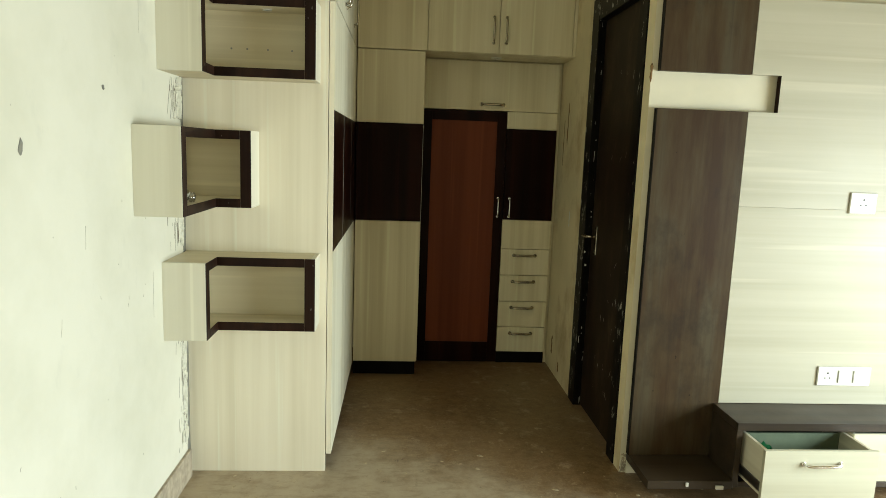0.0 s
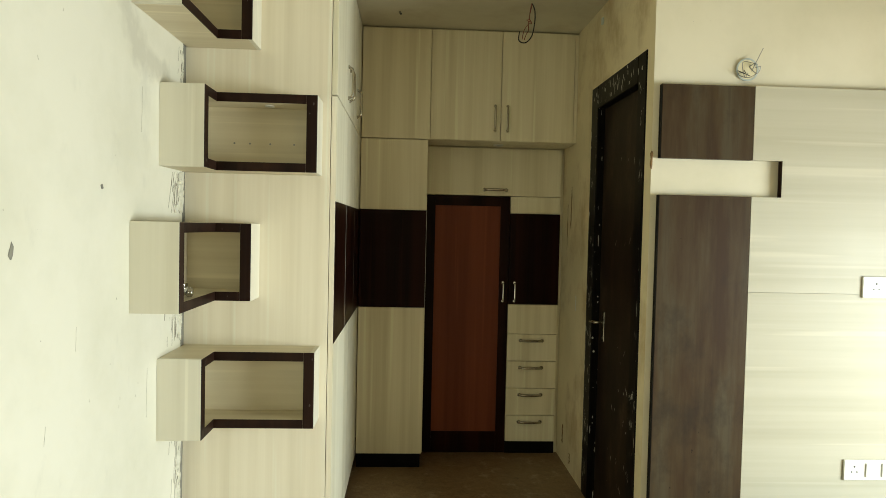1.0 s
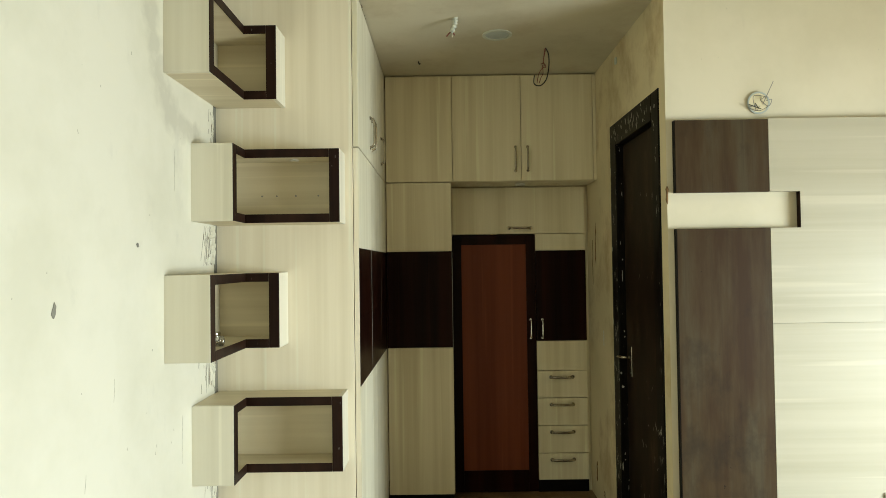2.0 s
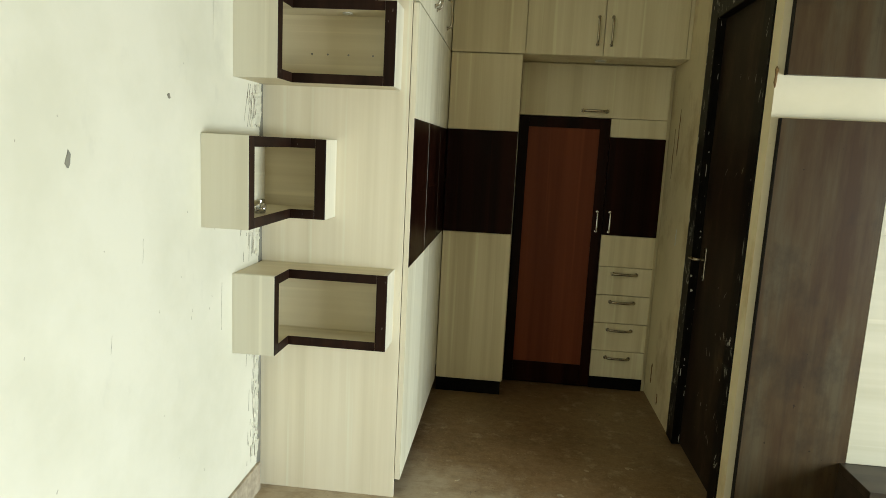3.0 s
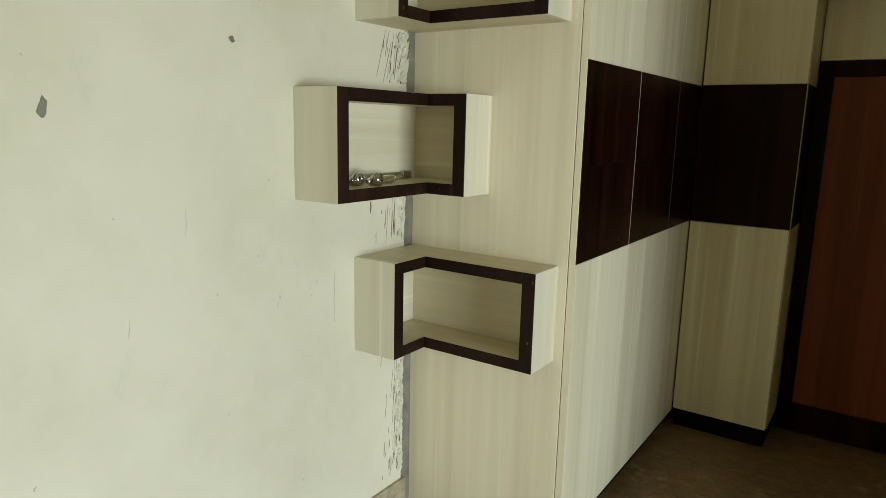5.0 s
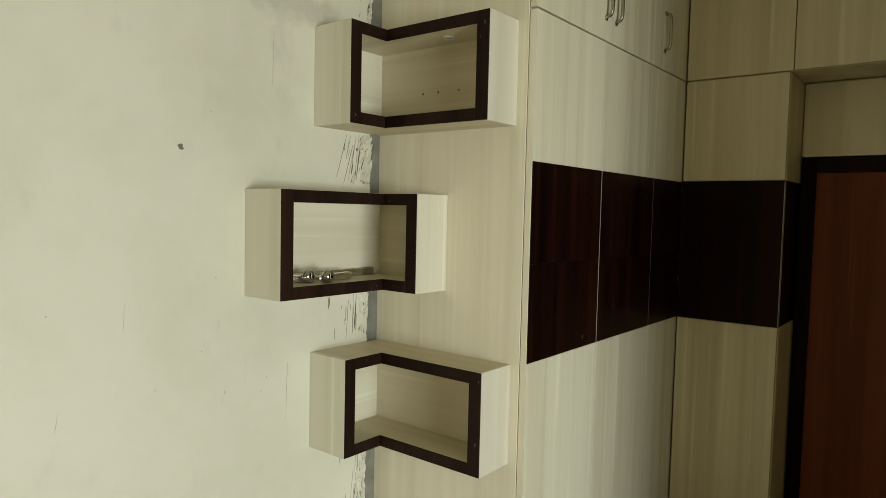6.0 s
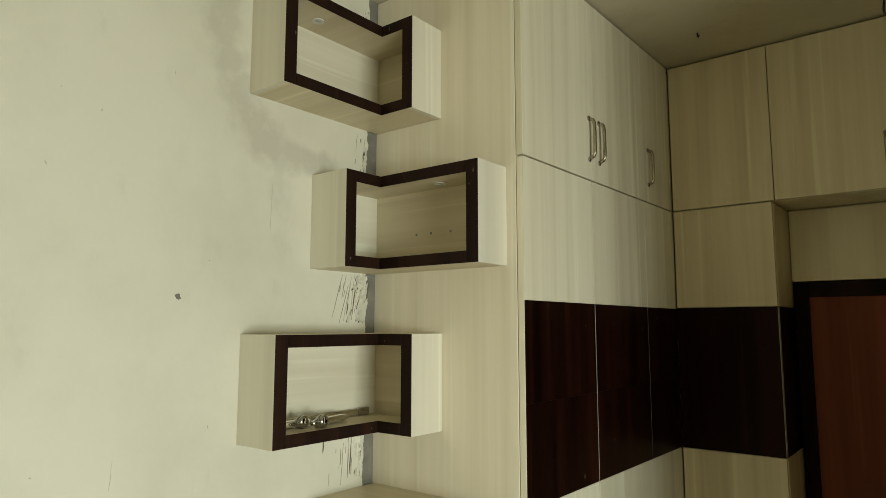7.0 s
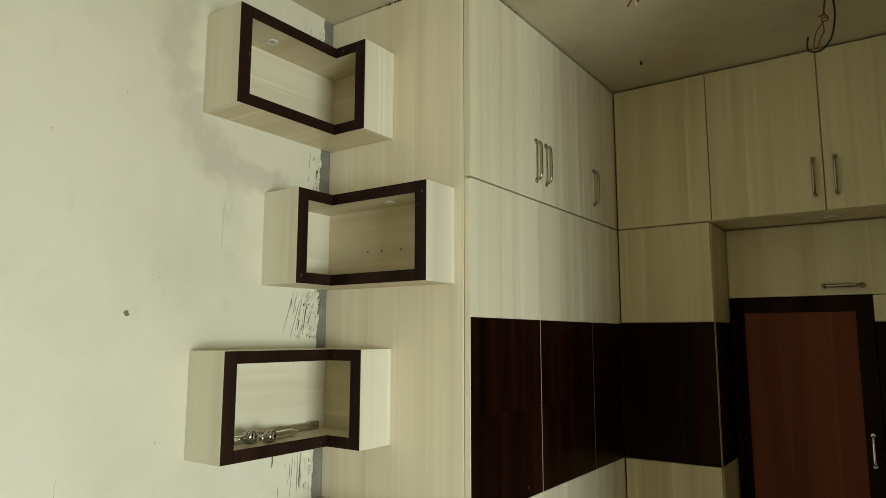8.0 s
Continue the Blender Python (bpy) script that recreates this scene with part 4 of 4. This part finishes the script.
bm = bmesh.new()
pale = bmesh.new()
for z0, z1, count, spread, lean in ((1.58, 1.753, 26, 0.06, 0.24), (1.045, 1.228, 11, 0.07, 0.06), (0.16, 0.708, 40, 0.05, 0.1), (2.09, 2.275, 5, 0.02, 0.15), (2.61, 2.75, 4, 0.015, 0.1)):
    for k in range(count):
        length = rnd.uniform(0.012, 0.06) if rnd.random() < 0.6 else rnd.uniform(0.07, 0.17)
        z = rnd.uniform(z0, max(z0 + 0.004, z1 - length))
        length = min(length, z1 - z)
        y = 2.965 - abs(rnd.gauss(0, spread))
        strip_mark(bm, y, z, length, rnd.choice((0.0007, 0.0009, 0.0013, 0.002, 0.0034)), length * lean * rnd.uniform(0.5, 1.3))
    for k in range(count * 2):
        length = rnd.uniform(0.008, 0.05)
        z = rnd.uniform(z0, z1 - length)
        y = 2.972 - abs(rnd.gauss(0, 0.022))
        strip_mark(pale, y, z, length, rnd.uniform(0.003, 0.009), length * lean * rnd.uniform(0.3, 1.5), rnd.uniform(0.003, 0.009))
        # every third ridge gets a dark streak painted in as its shade
        if k % 3 == 0:
            strip_mark(bm, y - 0.006, z, length * 0.8, rnd.uniform(0.0012, 0.003), length * lean)
for k in range(16):
    z = rnd.uniform(1.585, 1.72)
    y = 2.962 - abs(rnd.gauss(0, 0.018))
    length = rnd.uniform(0.015, 0.045)
    strip_mark(pale, y, z, length, rnd.uniform(0.006, 0.011), length * 0.2, rnd.uniform(0.008, 0.015))
    # dark streak at the lump's edge, painted in as its shadow
    strip_mark(bm, y - 0.009, z - 0.004, length * 0.7, rnd.uniform(0.002, 0.004), length * 0.2)
tagged(part("plaster_scratches_and_shade", bm, SCRATCH), "dark trowel scratches and painted ridge shade in the plaster beside the wardrobe joint", "scratches", kind="stuff")
tagged(part("plaster_ridges", pale, PAINT_LEFT), "pale ridges of smeared plaster beside the wardrobe joint", "plaster", kind="stuff")
bm = bmesh.new()
for k in range(38):
    y, z = rnd.uniform(0.9, 2.9), rnd.uniform(0.3, 2.6)
    strip_mark(bm, y, z, rnd.uniform(0.003, 0.012), rnd.uniform(0.0008, 0.003), rnd.uniform(-0.004, 0.004))
for y, z, h in ((2.11, 1.17, 0.07), (2.62, 0.83, 0.18), (2.56, 1.86, 0.16), (2.5, 1.5, 0.05), (1.95, 0.95, 0.05)):
    strip_mark(bm, y, z, h, 0.0007, 0.006)
tagged(part("wall_flecks", bm, FLECK), "small grey flecks and hairline marks on the painted wall", "flecks", kind="stuff")


# pale chips on the shelf edging, dust spots on the dark doors
for o in [q for q in scene.objects if q.name.split(".")[0] == "corner_shelf"]:
    z0 = o.location.z
    strips = [q for q in o.children if q.name.split(".")[0] == "edge_strip"]
    bm = bmesh.new()
    for k in range(3):
        q = rnd.choice(strips)
        b = [Vector(v) for v in q.bound_box]
        lo, hi = b[0], b[6]
        r = rnd.uniform(0.002, 0.0065)
        if hi.x - lo.x < 0.01:
            at, u = Vector((hi.x + 0.0004, rnd.uniform(lo.y + 0.005, hi.y - 0.005), rnd.uniform(lo.z + 0.006, hi.z - 0.006))), Vector((0, 1, 0))
        else:
            at, u = Vector((rnd.uniform(lo.x + 0.006, hi.x - 0.006), lo.y - 0.0004, rnd.uniform(lo.z + 0.006, hi.z - 0.006))), Vector((1, 0, 0))
        bm.faces.new([bm.verts.new(at + u * r * rnd.uniform(0.4, 1) * math.cos(a) + Vector((0, 0, 1)) * r * rnd.uniform(0.5, 1.6) * math.sin(a)) for a in (0.2, 1.3, 2.4, 3.6, 4.9)])
    tagged(part("edge_chips", bm, DULL, o, "pale chips in the dark edging"), kind="stuff")
bm = bmesh.new()
for k in range(11):
    y, z, r = rnd.uniform(3.05, 4.2), rnd.uniform(1.05, 1.64), rnd.choice((0.001, 0.0016, 0.003, 0.005))
    bm.faces.new([bm.verts.new((W + 0.0006, y + r * math.cos(a), z + 1.5 * r * math.sin(a))) for a in (0, 1.2, 2.5, 3.8, 5.0)])
tagged(part("dust_spots", bm, DULL, wardrobe, "pale dust spots on the dark doors"), kind="stuff")


def wall_scuff(pts, width, mat, label):
    """A thin flake standing on the alcove wall, along a run of (y, z) points."""
    c = thing("wall_mark", XR, pts[0][0], pts[0][1], label, "wall mark", "scuffs on the alcove wall")
    bm = bmesh.new()
    rows = []
    for i, (y, z) in enumerate(pts):
        w = width * rnd.uniform(0.4, 1.0) * (0.3 if i in (0, len(pts) - 1) else 1)
        rows.append([bm.verts.new((XR - e, y + q * w, z)) for e, q in ((0.0004, -1), (0.0016, -0.5), (0.0016, 0.5), (0.0004, 1))])
    for a, b in zip(rows, rows[1:]):
        for k in range(3):
            bm.faces.new((a[k], a[k + 1], b[k + 1], b[k]))
    part("scuff", bm, mat, c)


RUST = plain("brown_scuff", (0.2, 0.12, 0.05), 0.9, 0, 0.3, 60)
for y0, z0, h, w, mat, label in ((4.43, 1.56, 0.27, 0.014, RUST, "brown scrape down the alcove wall"), (4.52, 1.42, 0.3, 0.008, RUST, "thin brown scrape down the alcove wall"),
                                 (4.25, 1.04, 0.1, 0.016, WHITE_PLASTIC, "white putty dab on the alcove wall"), (4.5, 0.12, 0.13, 0.02, RUST, "brown stain low on the alcove wall"),
                                 (4.3, 0.05, 0.07, 0.016, RUST, "brown stain low on the alcove wall")):
    wall_scuff([(y0 + rnd.uniform(-0.006, 0.006), z0 + h * i / 9) for i in range(10)], w, mat, label)

hook = thing("ceiling_hook", 0.866, 4.056, CZ, "small dark hook in the alcove ceiling", "hook")
part("hook", add_tube(bmesh.new(), smooth_wire([(0.866, 4.056, CZ), (0.866, 4.056, CZ - 0.012), (0.872, 4.05, CZ - 0.02), (0.874, 4.046, CZ - 0.012)], 5), 0.0035, 7), WIRE_BLACK, hook)
clip = thing("cable_clip", XR, 3.83, 2.70, "small pale cable clip high on the alcove wall", "clip")
part("clip", bx(XR - 0.01, 3.815, 2.695, XR - 0.0003, 3.84, 2.735, 0.003), TAPE, clip)
tuft = thing("rag_tuft", 2.0, 3.03, 1.82, "small dark rag stuck at the wall corner", "rag")
bm = bmesh.new()
add_tube(bm, [(1.999, 3.026, 1.825), (1.997, 3.024, 1.845), (1.999, 3.025, 1.87), (1.998, 3.023, 1.892), (1.999, 3.026, 1.905)], [0.002, 0.006, 0.0045, 0.0075, 0.002], 8)
part("rag", bm, RUST, tuft)
# broken plaster at the foot of the wall corner
bm = bmesh.new()
for k in range(26):
    x, z = rnd.uniform(2.0, 2.028), abs(rnd.gauss(0, 0.045))
    r = rnd.uniform(0.003, 0.009)
    base = [Vector((x + r * math.cos(a) * rnd.uniform(0.6, 1.1), 3.0296, z + r * 1.5 * math.sin(a))) for a in (0, 1.2, 2.4, 3.7, 5.1)]
    base = [Vector((max(1.9995, p.x), p.y, max(0.001, p.z))) for p in base]
    ring = [bm.verts.new(p) for p in base]
    tip = bm.verts.new((max(2.0, x), 3.0255, z + 0.002))
    for i in range(5):
        bm.faces.new((ring[i], ring[(i + 1) % 5], tip))
tagged(part("broken_plaster", bm, SKIRT), "broken brown plaster at the foot of the wall corner", "plaster", kind="stuff")

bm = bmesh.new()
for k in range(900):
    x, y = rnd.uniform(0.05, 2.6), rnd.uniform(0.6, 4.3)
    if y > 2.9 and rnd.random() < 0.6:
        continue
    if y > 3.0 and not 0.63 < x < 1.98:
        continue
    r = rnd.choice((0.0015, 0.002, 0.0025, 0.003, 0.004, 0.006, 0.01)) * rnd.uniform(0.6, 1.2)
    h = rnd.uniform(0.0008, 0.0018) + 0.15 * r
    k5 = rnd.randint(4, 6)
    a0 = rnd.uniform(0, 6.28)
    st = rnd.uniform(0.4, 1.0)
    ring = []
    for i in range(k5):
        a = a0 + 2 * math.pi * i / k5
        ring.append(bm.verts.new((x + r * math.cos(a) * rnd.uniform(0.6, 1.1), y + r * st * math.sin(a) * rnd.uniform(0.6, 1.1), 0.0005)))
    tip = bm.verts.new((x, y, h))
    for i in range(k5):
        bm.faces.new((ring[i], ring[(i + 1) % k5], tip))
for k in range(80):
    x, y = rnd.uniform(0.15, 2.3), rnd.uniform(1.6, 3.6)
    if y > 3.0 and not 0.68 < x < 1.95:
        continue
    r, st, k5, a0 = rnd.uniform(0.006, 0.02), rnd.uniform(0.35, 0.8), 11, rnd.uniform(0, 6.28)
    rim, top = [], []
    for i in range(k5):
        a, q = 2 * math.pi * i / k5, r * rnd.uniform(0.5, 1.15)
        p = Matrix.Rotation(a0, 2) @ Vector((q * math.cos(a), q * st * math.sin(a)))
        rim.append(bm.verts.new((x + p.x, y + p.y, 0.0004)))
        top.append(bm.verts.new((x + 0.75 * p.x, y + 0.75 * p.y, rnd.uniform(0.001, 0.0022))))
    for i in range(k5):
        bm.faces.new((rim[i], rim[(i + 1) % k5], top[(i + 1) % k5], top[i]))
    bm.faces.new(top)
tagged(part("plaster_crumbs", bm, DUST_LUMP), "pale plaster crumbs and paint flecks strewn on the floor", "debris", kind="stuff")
